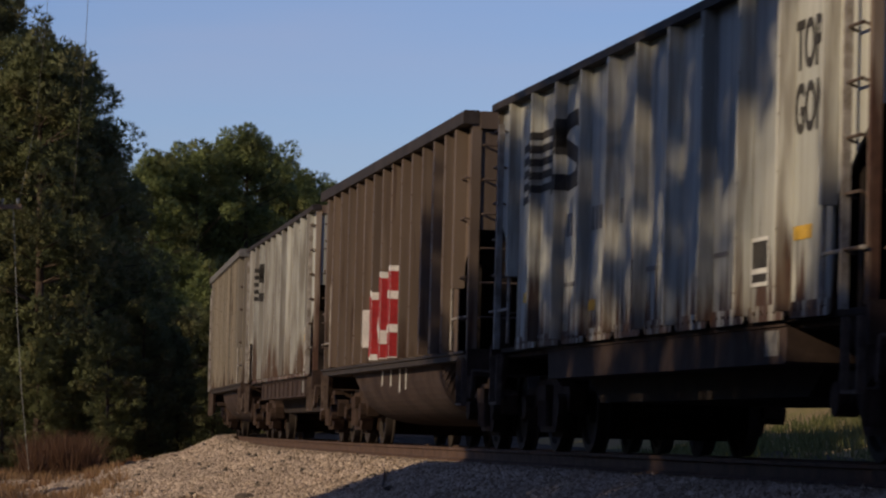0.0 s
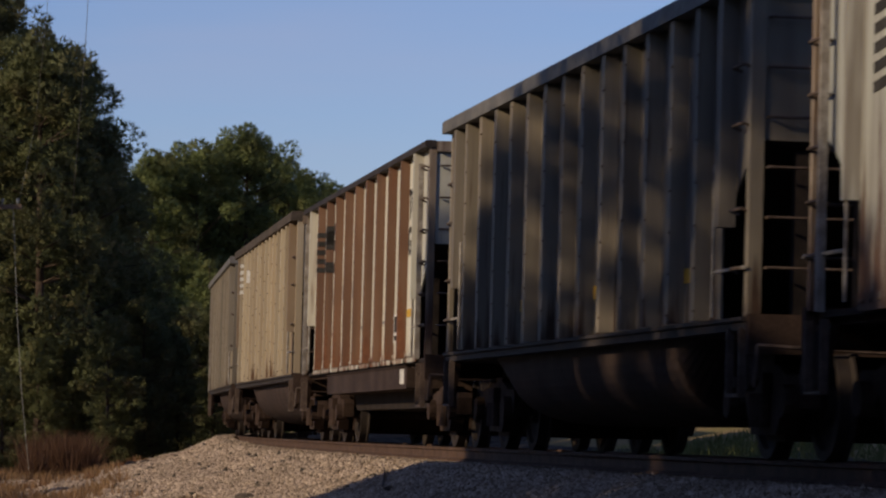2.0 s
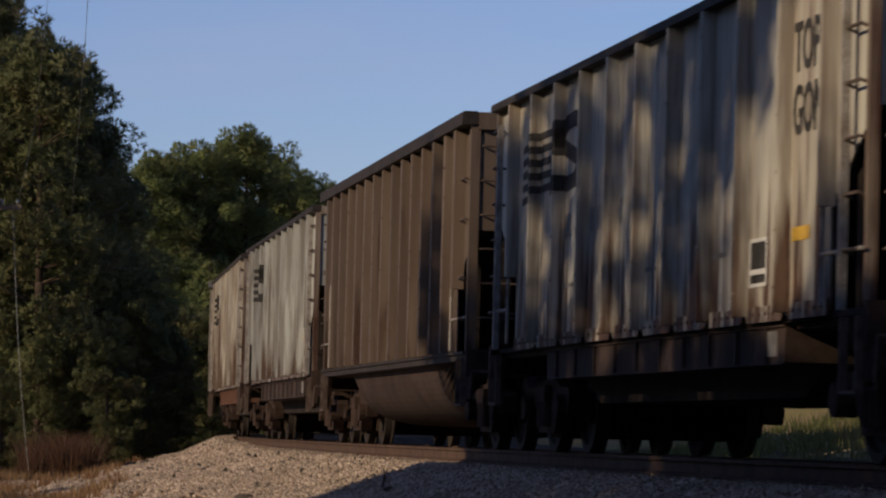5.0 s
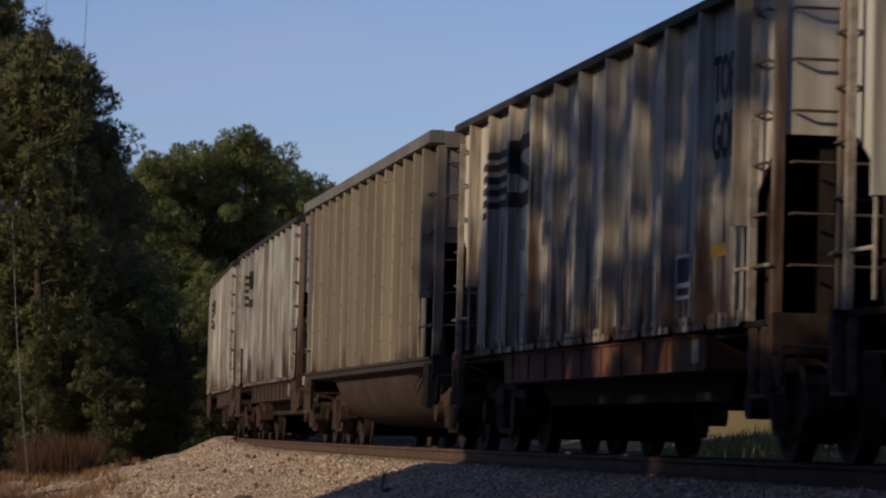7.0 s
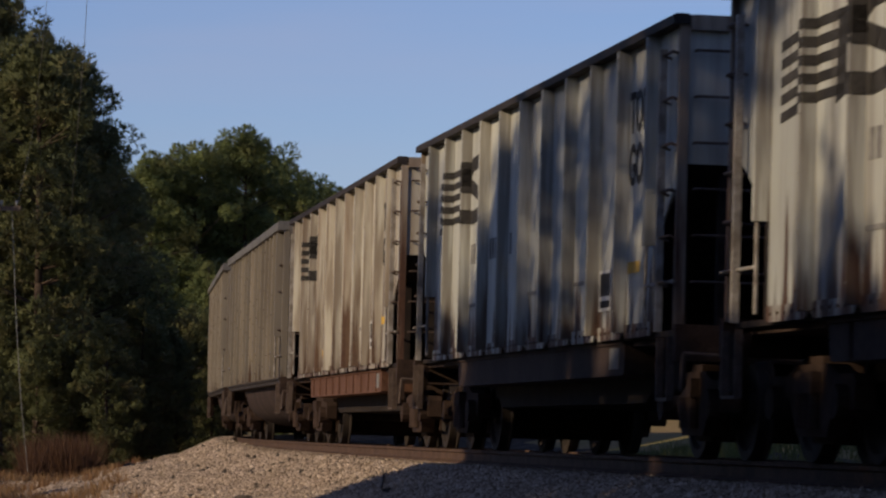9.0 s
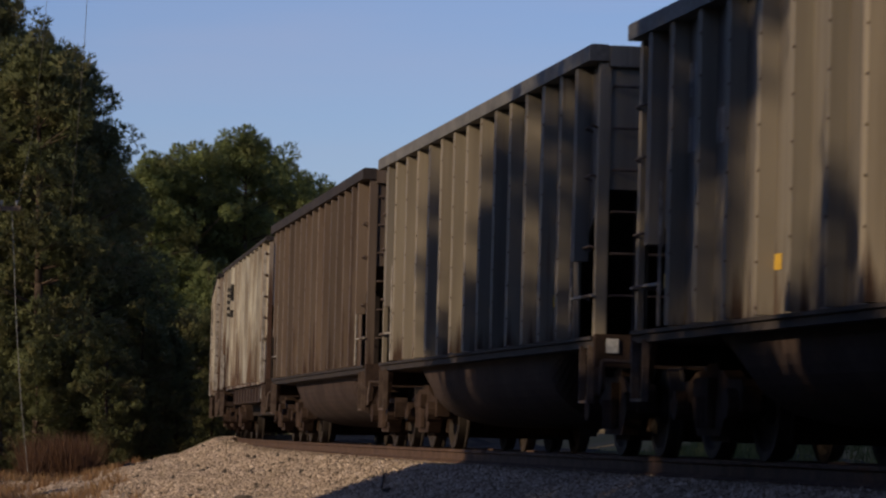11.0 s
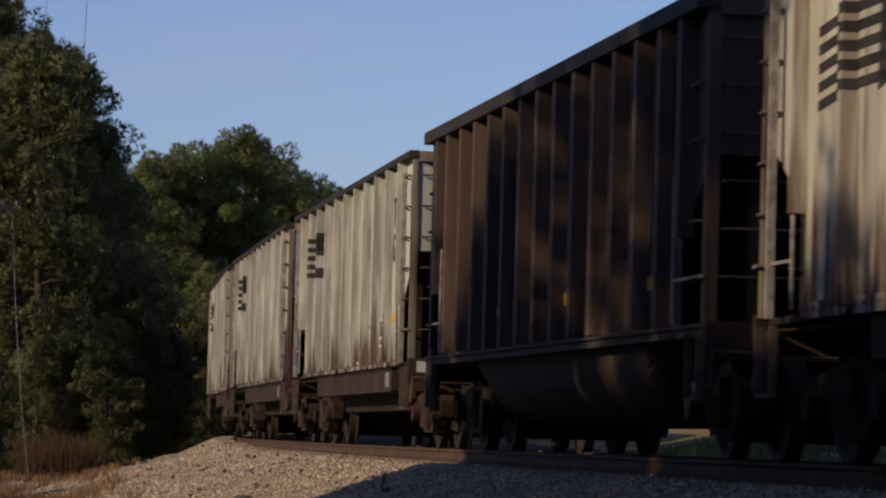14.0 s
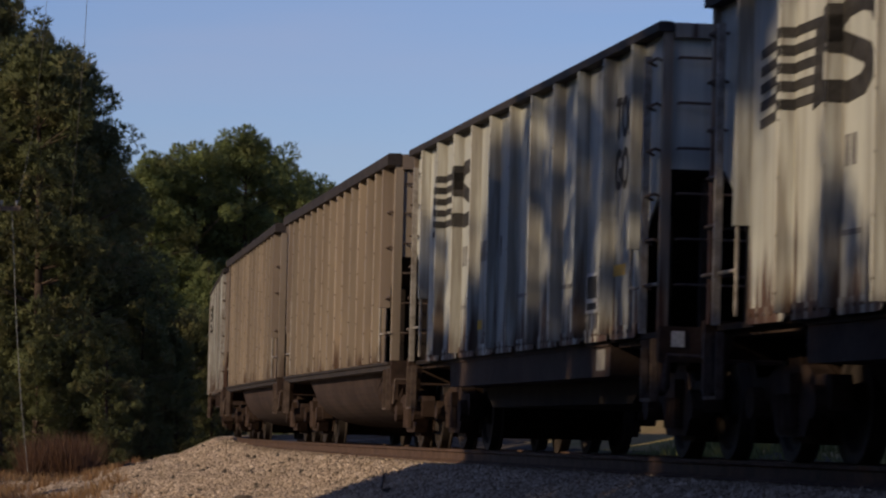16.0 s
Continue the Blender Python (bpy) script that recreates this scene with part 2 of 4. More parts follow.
class Shape:
    """Gathers boxes, prisms and tubes into one mesh."""

    def __init__(self):
        self.v, self.f = [], []

    def add(self, verts, faces):
        o = len(self.v)
        self.v += [tuple(p) for p in verts]
        self.f += [tuple(i + o for i in f) for f in faces]
        return self

    def box(self, x0, x1, y0, y1, z0, z1):
        v = [(x, y, z) for x in (x0, x1) for y in (y0, y1) for z in (z0, z1)]
        return self.add(v, [(0, 1, 3, 2), (4, 6, 7, 5), (0, 4, 5, 1), (2, 3, 7, 6), (0, 2, 6, 4), (1, 5, 7, 3)])

    def prism(self, profile, axis, a, b):
        """A closed profile drawn out along an axis from a to b."""
        n = len(profile)
        put = {"x": lambda p, t: (t, p[0], p[1]), "y": lambda p, t: (p[0], t, p[1]), "z": lambda p, t: (p[0], p[1], t)}[axis]
        v = [put(p, a) for p in profile] + [put(p, b) for p in profile]
        f = [(i, (i + 1) % n, n + (i + 1) % n, n + i) for i in range(n)]
        return self.add(v, f + [tuple(range(n))[::-1], tuple(range(n, 2 * n))])

    def tube(self, p, q, r, n=6, r2=None):
        p, q = Vector(p), Vector(q)
        d = (q - p).normalized()
        u = d.orthogonal().normalized()
        w = d.cross(u)
        r2 = r if r2 is None else r2
        v = [p + (u * math.cos(k * 2 * math.pi / n) + w * math.sin(k * 2 * math.pi / n)) * r for k in range(n)]
        v += [q + (u * math.cos(k * 2 * math.pi / n) + w * math.sin(k * 2 * math.pi / n)) * r2 for k in range(n)]
        return self.add(v, [(i, (i + 1) % n, n + (i + 1) % n, n + i) for i in range(n)] + [tuple(range(n))[::-1], tuple(range(n, 2 * n))])

    def mesh(self, name, smooth=False):
        me = bpy.data.meshes.new(name)
        me.from_pydata(self.v, [], self.f)
        bm = bmesh.new()
        bm.from_mesh(me)
        bmesh.ops.recalc_face_normals(bm, faces=bm.faces)
        bm.to_mesh(me)
        bm.free()
        if smooth:
            me.polygons.foreach_set("use_smooth", [True] * len(me.polygons))
        me.materials.append(None)
        return me


MESHES = {}


def shared(key, build, smooth=False):
    if key not in MESHES:
        MESHES[key] = build().mesh(key.split("/")[-1], smooth)
    return MESHES[key]


def part(name, me, mat, parent=None, label="", at=None):
    ob = new(name, me)
    ob.material_slots[0].link = "OBJECT"
    ob.material_slots[0].material = mat
    if parent is not None:
        ob.parent = parent
    if at is not None:
        ob.matrix_basis = at
    if label:
        tagged(ob, label)
    return ob


# ---- railway cars ----
# Car space: x forward, y to the left of travel, z up from the rail head; the camera sees the side at -y.
HALF = 7.24
SILL = 1.07
BOGIE = 6.17
PITCH = 16.18
KINDS = {"A": dict(top=3.655, posts=[-4.96, -3.72, -2.48, -1.24, 0, 1.24, 2.48, 3.72, 4.96], edge=6.2, depth=0.11, wide=0.09, chord=0.085, rim=0.085),
         "B": dict(top=3.735, posts=[-5.7 + 0.95 * i for i in range(13)], edge=6.5, depth=0.13, wide=0.15, chord=0.15, rim=0.13)}
SHEET = 1.44
NOTCH_TOP, NOTCH_LOW, NOTCH_IN = 2.42, 1.80, 6.15


def side_sheet(k, side):
    z1 = KINDS[k]["top"] - 0.02
    prof = [(-NOTCH_IN, SILL), (NOTCH_IN, SILL), (NOTCH_IN, NOTCH_LOW), (HALF, NOTCH_TOP), (HALF, z1), (-HALF, z1), (-HALF, NOTCH_TOP), (-NOTCH_IN, NOTCH_LOW)]
    y = SHEET * side
    return Shape().prism(prof, "y", y, y - 0.02 * side)


def side_post(k, side, x, z0, z1):
    d = KINDS[k]
    w, e = d["wide"] / 2, d["depth"]
    y = SHEET * side
    o = side
    prof = [(x - w - 0.02, y), (x - w, y + o * e), (x + w, y + o * e), (x + w + 0.02, y)]
    return Shape().prism(prof, "z", z0, z1)


def rivets(k, side, x):
    s = Shape()
    y = (SHEET + KINDS[k]["depth"]) * side
    z = 1.25 + 0.12 * math.sin(x * 5.1)
    e, gap = (0.012, 0.34) if k == "B" else (0.010, 0.42)
    while z < KINDS[k]["top"] - 0.2:
        s.prism([(x + KINDS[k]["wide"] / 2 - 0.01 + e * math.cos(q), z + e * math.sin(q)) for q in (0, 1.05, 2.1, 3.14, 4.19, 5.24)], "y", y, y + 0.012 * side)
        z += gap
    return s


def top_chord(k, side):
    d = KINDS[k]
    y0, y1 = (SHEET - 0.03) * side, (SHEET + d["rim"] + 0.03) * side
    z1, z0 = d["top"], d["top"] - d["chord"]
    m = 0.02
    prof = [(y0, z0), (y1, z0), (y1, z1 - m), (y1 - m * side, z1), (y0 + m * side, z1), (y0, z1 - m)]
    return Shape().prism(prof, "x", -HALF - 0.03, HALF + 0.03)


def end_chord(k, sx):
    d = KINDS[k]
    x0, x1 = (HALF - 0.06) * sx, (HALF + 0.05) * sx
    return Shape().box(min(x0, x1), max(x0, x1), -SHEET + 0.03, SHEET - 0.03, d["top"] - d["chord"] - 0.05, d["top"] - 0.01)


def end_panel(k, sx):
    x = (HALF - 0.02) * sx
    return Shape().box(min(x, x - 0.02 * sx), max(x, x - 0.02 * sx), -SHEET + 0.02, SHEET - 0.02, NOTCH_TOP, KINDS[k]["top"] - 0.1)


def slope_sheet(k, sx):
    prof = [((HALF - 0.03) * sx, NOTCH_TOP), ((HALF - 0.06) * sx, NOTCH_TOP - 0.03), (4.7 * sx, 1.09), (4.7 * sx, 1.13)]
    return Shape().prism(prof, "y", -SHEET + 0.03, SHEET - 0.03)


def sill(side):
    y0, y1 = (SHEET - 0.08) * side, (SHEET + 0.09) * side
    prof = [(y0, SILL - 0.09), (y1 - 0.03 * side, SILL - 0.09), (y1 - 0.03 * side, SILL - 0.03), (y1, SILL - 0.02), (y1, SILL + 0.01), (y1 - 0.07 * side, SILL + 0.02), (y0, SILL + 0.02)]
    return Shape().prism(prof, "x", -HALF, HALF)


def thin_sill(side):
    """A narrow angle set back under the side sheets."""
    y0, y1 = (SHEET - 0.16) * side, (SHEET - 0.03) * side
    return Shape().prism([(y0, SILL - 0.05), (y1, SILL - 0.05), (y1, SILL - 0.002), (y0, SILL - 0.002)], "x", -HALF, HALF)


def foot_plate(k, side, x0, x1):
    """The doubled lower edge of the side sheet between two posts."""
    y = (SHEET + 0.001) * side
    w = KINDS[k]["wide"] / 2 + 0.03
    a, b = x0 + w, x1 - w
    prof = [(a, SILL + 0.085), (a, SILL - 0.015), (a + 0.05, SILL - 0.035), (b - 0.05, SILL - 0.035), (b, SILL - 0.015), (b, SILL + 0.085)]
    return Shape().prism(prof, "y", y, y + 0.014 * side)


def foot_rivets(side):
    s = Shape()
    y = (SHEET + 0.015) * side
    for i in range(62):
        x = -6.0 + 0.2 * i
        if abs((x / 1.24) - round(x / 1.24)) > 0.11:
            s.prism([(x + 0.016 * math.cos(q), SILL + 0.03 + 0.016 * math.sin(q)) for q in (0, 1.05, 2.1, 3.14, 4.19, 5.24)], "y", y, y + 0.012 * side)
    return s


def corner_bracket(sx, side):
    """Plate hung under the corner of the car, that carries the step."""
    prof = [(6.72 * sx, SILL - 0.10), (7.335 * sx, SILL - 0.10), (7.335 * sx, 0.60), (7.12 * sx, 0.52), (6.90 * sx, 0.70)]
    return Shape().prism(prof, "y", 1.40 * side, 1.46 * side)


# dark plate laid on the bracket for the shade inside its square hole
def bracket_hole(sx, side):
    return Shape().prism([(6.98 * sx, 0.92), (7.14 * sx, 0.92), (7.14 * sx, 0.78), (6.98 * sx, 0.78)], "y", 1.455 * side, 1.463 * side)


def corner_post(k, sx, side):
    x, y = (HALF - 0.02) * sx, SHEET * side
    s = Shape()
    w = 0.05 if k == "A" else 0.09
    s.box(min(x, x - w * sx), max(x, x - w * sx), min(y, y + 0.05 * side), max(y, y + 0.05 * side), SILL, KINDS[k]["top"] - KINDS[k]["chord"])
    s.box(min(x + 0.003 * sx, x + 0.022 * sx), max(x + 0.003 * sx, x + 0.022 * sx), min(y - w * 0.6 * side, y + 0.05 * side), max(y - w * 0.6 * side, y + 0.05 * side), SILL, KINDS[k]["top"] - KINDS[k]["chord"])
    return s


def ladder_rail(sx, side, x):
    return Shape().box(x - 0.025, x + 0.025, min(1.50 * side, 1.56 * side), max(1.50 * side, 1.56 * side), SILL - 0.02, 3.4)


def rung(x0, x1, y, z, side):
    s = Shape()
    y1 = y + 0.07 * side
    s.tube((x0, y1, z), (x1, y1, z), 0.013)
    s.tube((x0, y, z - 0.03), (x0, y1, z), 0.013)
    s.tube((x1, y, z - 0.03), (x1, y1, z), 0.013)
    return s


def end_rung(sx, y0, y1, z):
    s = Shape()
    x, x1 = HALF * sx, (HALF + 0.07) * sx
    s.tube((x1, y0, z), (x1, y1, z), 0.013)
    s.tube((x, y0, z), (x1, y0, z), 0.013)
    s.tube((x, y1, z), (x1, y1, z), 0.013)
    return s


def platform(sx):
    s = Shape()
    s.box(min(4.9 * sx, 7.30 * sx), max(4.9 * sx, 7.30 * sx), -1.34, 1.34, 0.97, 1.05)
    s.box(min(7.24 * sx, 7.34 * sx), max(7.24 * sx, 7.34 * sx), -1.50, 1.50, 0.80, 1.10)
    return s


def end_strut(sx, y):
    s = Shape()
    x = (HALF - 0.12) * sx
    s.box(min(x, x - 0.09 * sx), max(x, x - 0.09 * sx), y - 0.06, y + 0.06, 1.05, NOTCH_TOP + 0.02)
    return s


def inner_strut(sx, side):
    x, y = 6.55 * sx, 1.30 * side
    return Shape().box(x - 0.05, x + 0.05, y - 0.05, y + 0.05, 1.05, 2.07)


def handrail(sx, side):
    s = Shape()
    x, y = (HALF + 0.02) * sx, 1.52 * side
    s.tube((x, y, 1.45), (6.2 * sx, y, 1.45), 0.016)
    s.tube((6.2 * sx, y, 1.1), (6.2 * sx, y, 2.3), 0.018)
    return s


def air_tank(sx):
    return Shape().tube((6.7 * sx, -0.75, 1.32), (6.7 * sx, 0.35, 1.32), 0.22, 14)


def brake_wheel(sx):
    s = Shape()
    n = 20
    c = Vector(((HALF + 0.17) * sx, -0.62, 2.05))
    ring = [c + Vector((0, math.cos(i * 2 * math.pi / n), math.sin(i * 2 * math.pi / n))) * 0.27 for i in range(n)]
    for i in range(n):
        s.tube(ring[i], ring[(i + 1) % n], 0.018, 5)
    for i in range(0, n, 5):
        s.tube(c, ring[i], 0.014, 5)
    s.tube(c, c - Vector((0.17 * sx, 0, 0)), 0.03, 6)
    return s


def stirrup(sx, side):
    s = Shape()
    y = 1.50 * side
    for x in (6.75 * sx, 7.15 * sx):
        s.box(x - 0.012, x + 0.012, y - 0.03, y + 0.03, 0.50, 1.0)
    s.box(min(6.738 * sx, 7.162 * sx), max(6.738 * sx, 7.162 * sx), y - 0.03, y + 0.03, 0.475, 0.50)
    return s


def uncoupling_lever(sx):
    s = Shape()
    x = 7.42 * sx
    s.tube((x, -1.45, 0.86), (x, -0.2, 0.82), 0.016)
    s.tube((x, -1.45, 0.86), (x, -1.47, 0.55), 0.016)
    return s


def coupler(sx):
    s = Shape()
    a, b = 7.0 * sx, 7.84 * sx
    s.box(min(a, b), max(a, b), -0.09, 0.09, 0.76, 0.96)
    b2 = 8.08 * sx
    s.prism([(b, -0.17), (b2 - 0.02 * sx, -0.13), (b2, 0.0), (b2 - 0.1 * sx, 0.05), (b2 - 0.02 * sx, 0.17), (b, 0.14)], "z", 0.72, 1.0)
    s.tube((7.5 * sx, 0.25, 0.75), (7.9 * sx, 0.3, 0.42), 0.03, 6)
    s.tube((7.9 * sx, 0.3, 0.42), (8.09 * sx, 0.3, 0.40), 0.03, 6)
    return s


def tub_a(_=0):
    """A broad pan straight under the side sills, with raked ends."""
    prof = [(-4.70, SILL - 0.06), (4.70, SILL - 0.06), (4.66, 0.735), (4.60, 0.72), (-4.60, 0.72), (-4.66, 0.735)]
    s = Shape().prism(prof, "y", -1.375, 1.375)
    return s.prism([(-4.70, SILL - 0.075), (4.70, SILL - 0.075), (4.70, SILL - 0.045), (-4.70, SILL - 0.045)], "y", -1.395, 1.395)


def lower_tub():
    """The narrow deep trough between the trucks."""
    return Shape().prism([(-4.4, 0.72), (4.4, 0.72), (3.9, 0.49), (-3.9, 0.49)], "y", -1.0, 1.0)


def tub_rib(x, side):
    y = 1.376 * side
    return Shape().box(x - 0.03, x + 0.03, min(y, y + 0.02 * side), max(y, y + 0.02 * side), 0.74, SILL - 0.08)


def tub_b(_=0):
    """A round-bottomed tub hung between the trucks, with raked ends."""
    s = Shape()
    n = 28
    rows = []
    for x, drop in ((-4.95, 0.10), (-4.05, 0.76), (4.05, 0.76), (4.95, 0.10)):
        ring = []
        for i in range(n + 1):
            q = math.pi * i / n
            ring.append((x, -1.34 * math.copysign(abs(math.cos(q)) ** 0.62, math.cos(q)), SILL - 0.03 - drop * math.sin(q) ** 0.8))
        rows.append(ring)
    v = [p for r in rows for p in r]
    m = n + 1
    f = [(a * m + i, a * m + i + 1, (a + 1) * m + i + 1, (a + 1) * m + i) for a in range(3) for i in range(n)]
    f += [tuple(range(m))[::-1], tuple(range(3 * m, 4 * m))]
    f += [(a * m, (a + 1) * m, (a + 1) * m + n, a * m + n) for a in range(3)]
    return s.add(v, f)


def centre_sill():
    return Shape().box(-7.3, 7.3, -0.2, 0.2, 0.66, 1.0)


def side_frame(side):
    s = Shape()
    y0, y1 = 0.92 * side, 1.08 * side
    prof = [(-1.14, 0.60), (-1.10, 0.66), (-0.70, 0.66), (-0.42, 0.74), (0.42, 0.74), (0.70, 0.66), (1.10, 0.66), (1.14, 0.60), (1.10, 0.40), (0.80, 0.38),
            (0.66, 0.50), (0.40, 0.20), (-0.40, 0.20), (-0.66, 0.50), (-0.80, 0.38), (-1.10, 0.40)]
    s.prism(prof, "y", y0, y1)
    for x in (-0.89, 0.89):
        s.tube((x, 1.0 * side, 0.457), (x, 1.17 * side, 0.457), 0.13, 12)
    for x in (-0.16, 0.0, 0.16):
        s.tube((x, 1.10 * side, 0.26), (x, 1.10 * side, 0.52), 0.06, 8)
    s.box(-0.26, 0.26, min(1.02 * side, 1.16 * side), max(1.02 * side, 1.16 * side), 0.52, 0.68)
    return s


def bolster():
    s = Shape().box(-0.2, 0.2, -1.05, 1.05, 0.50, 0.80)
    for x in (-0.48, 0.48):
        s.box(x - 0.06, x + 0.06, -0.85, 0.85, 0.20, 0.52)
    s.box(-0.30, 0.30, -0.98, 0.98, 0.15, 0.34)
    return s


def wheelset():
    """Axle, two wheels with flange, tread and a dished plate with holes marked by spokes."""
    s = Shape()
    n = 28
    s.tube((0, -1.02, 0), (0, 1.02, 0), 0.08, 10)
    for side in (1, -1):
        prof = [(0.09, 0.66), (0.14, 0.66), (0.16, 0.715), (0.36, 0.735), (0.40, 0.70), (0.484, 0.695), (0.484, 0.715), (0.457, 0.73), (0.452, 0.83), (0.38, 0.83), (0.36, 0.79), (0.16, 0.77), (0.14, 0.84), (0.09, 0.84)]
        v = [(r * math.cos(k * 2 * math.pi / n), y * side, r * math.sin(k * 2 * math.pi / n)) for k in range(n) for r, y in prof]
        m = len(prof)
        s.add(v, [(k * m + i, k * m + (i + 1) % m, ((k + 1) % n) * m + (i + 1) % m, ((k + 1) % n) * m + i) for k in range(n) for i in range(m)])
        for k in range(3):
            q = k * 2 * math.pi / 3
            s.tube((0.09 * math.cos(q), 0.90 * side, 0.09 * math.sin(q)), (0.09 * math.cos(q), 1.1 * side, 0.09 * math.sin(q)), 0.02, 5)
    return s


def coal_load(k):
    """Heaped coal just under the rim."""
    s = Shape()
    nx, ny = 40, 8
    t = KINDS[k]["top"]
    v = []
    for i in range(nx + 1):
        for j in range(ny + 1):
            x, y = -7.0 + 14.0 * i / nx, -1.38 + 2.76 * j / ny
            e = min(1, (7.0 - abs(x)) / 1.5, (1.38 - abs(y)) / 0.6)
            v.append((x, y, t - 0.55 + 0.35 * e + 0.07 * noise.noise((x * 1.3, y * 1.3, 3))))
    return s.add(v, [(i * (ny + 1) + j, (i + 1) * (ny + 1) + j, (i + 1) * (ny + 1) + j + 1, i * (ny + 1) + j + 1) for i in range(nx) for j in range(ny)])


def clip_x(poly, lo, hi):
    for sign, lim in ((1, lo), (-1, hi)):
        out = []
        for i, p in enumerate(poly):
            q = poly[(i + 1) % len(poly)]
            a, b = sign * (p[0] - lim), sign * (q[0] - lim)
            if a >= 0:
                out.append(p)
            if a * b < 0:
                t = a / (a - b)
                out.append((lim, p[1] + (q[1] - p[1]) * t))
        poly = out
        if len(poly) < 3:
            return []
    return poly


def decal(k, polys, lift=0.006):
    """Paint laid over the sheets and the faces of the posts of the near side."""
    d = KINDS[k]
    bays, last = [], -HALF
    w = d["wide"] / 2
    for x in sorted(d["posts"] + [-d["edge"], d["edge"]]):
        bays.append((last, x - w - 0.025, SHEET))
        bays.append((x - w, x + w, SHEET + d["depth"]))
        last = x + w + 0.025
    bays.append((last, HALF, SHEET))
    s = Shape()
    for poly in polys:
        for lo, hi, y in bays:
            c = clip_x(poly, lo, hi)
            if c:
                s.prism(c, "y", -(y + lift - 0.004), -(y + lift))
                if y > SHEET:
                    # the paint also covers the forward face of the post
                    e = clip_x(poly, hi - 0.012, hi)
                    if e:
                        zs = [q[1] for q in e]
                        a, g = hi + lift, lift + 0.003
                        s.prism([(a + 0.02, -SHEET), (a, -y), (a + g - lift, -y), (a + 0.02 + g - lift, -SHEET)], "z", min(zs), max(zs))
    return s


def band(points, wide):
    """A band along a broken line, as convex pieces."""
    out = []
    for (x0, z0), (x1, z1) in zip(points, points[1:]):
        q = math.hypot(x1 - x0, z1 - z0)
        nx, nz = -(z1 - z0) / q * wide / 2, (x1 - x0) / q * wide / 2
        ex, ez = (x1 - x0) / q * wide * 0.2, (z1 - z0) / q * wide * 0.2
        out.append([(x0 - nx - ex, z0 - nz - ez), (x1 - nx + ex, z1 - nz + ez), (x1 + nx + ex, z1 + nz + ez), (x0 + nx - ex, z0 + nz - ez)])
    return out


def emblem(z):
    """Five wavy stripes that run into a solid curled block."""
    groups = []
    for i in range(5):
        y = z - i * 0.132
        groups.append(("emblem_stripe", band([(-5.85, y - 0.06), (-5.3, y - 0.01), (-4.8, y + 0.02), (-4.2, y + 0.02)], 0.074)))
    groups.append(("emblem_block", [[(-4.40, z - 0.60), (-4.06, z - 0.54), (-3.92, z + 0.05), (-4.34, z + 0.06)]]))
    bend = [(0.98, 0.72), (0.90, 0.84), (0.68, 0.90), (0.40, 0.88), (0.18, 0.76), (0.22, 0.60), (0.50, 0.50), (0.78, 0.40), (0.86, 0.26), (0.70, 0.13), (0.42, 0.10), (0.16, 0.14), (0.02, 0.26)]
    groups.append(("emblem_curl", [[(-4.02 + 1.25 * u, z - 0.62 + 0.76 * w) for u, w in q] for q in band(bend, 0.20)]))
    return groups


def words(key, text, size):
    """Letters of the built-in font as a flat mesh with a little thickness."""
    if key not in MESHES:
        cu = bpy.data.curves.new(key, "FONT")
        cu.body, cu.size, cu.extrude, cu.resolution_u = text, size, 0.002, 3
        cu.offset = 0.012
        ob = bpy.data.objects.new(key, cu)
        scene.collection.objects.link(ob)
        dg = bpy.context.evaluated_depsgraph_get()
        me = bpy.data.meshes.new_from_object(ob.evaluated_get(dg))
        bpy.data.objects.remove(ob)
        me.materials.clear()
        me.materials.append(None)
        MESHES[key] = me
    return MESHES[key]


def on_side(x, z, y=-(SHEET + 0.005)):
    return Matrix.Translation((x, y, z)) @ pose(0, 0, 0, 90, 0, 0)


LABELS_A = {"white": "off-white steel coal car with dark emblem, on the rails",
            "grey": "dull grey steel coal car with dark emblem, on the rails",
            "stained": "cream steel coal car with brown stains, on the rails",
            "streaked": "cream steel coal car with rust-streaked side posts, on the rails"}
LABELS_B = {"brown": "brown weathered tub gondola with close ribs, on the rails",
            "beige": "dusty beige tub gondola with close ribs, on the rails",
            "tan": "light tan tub gondola with close ribs, on the rails",
            "dusty": "dusty pinkish tan tub gondola with close ribs, on the rails",
            "dark": "dark red-brown tub gondola with close ribs, on the rails"}
WHEELSETS = []


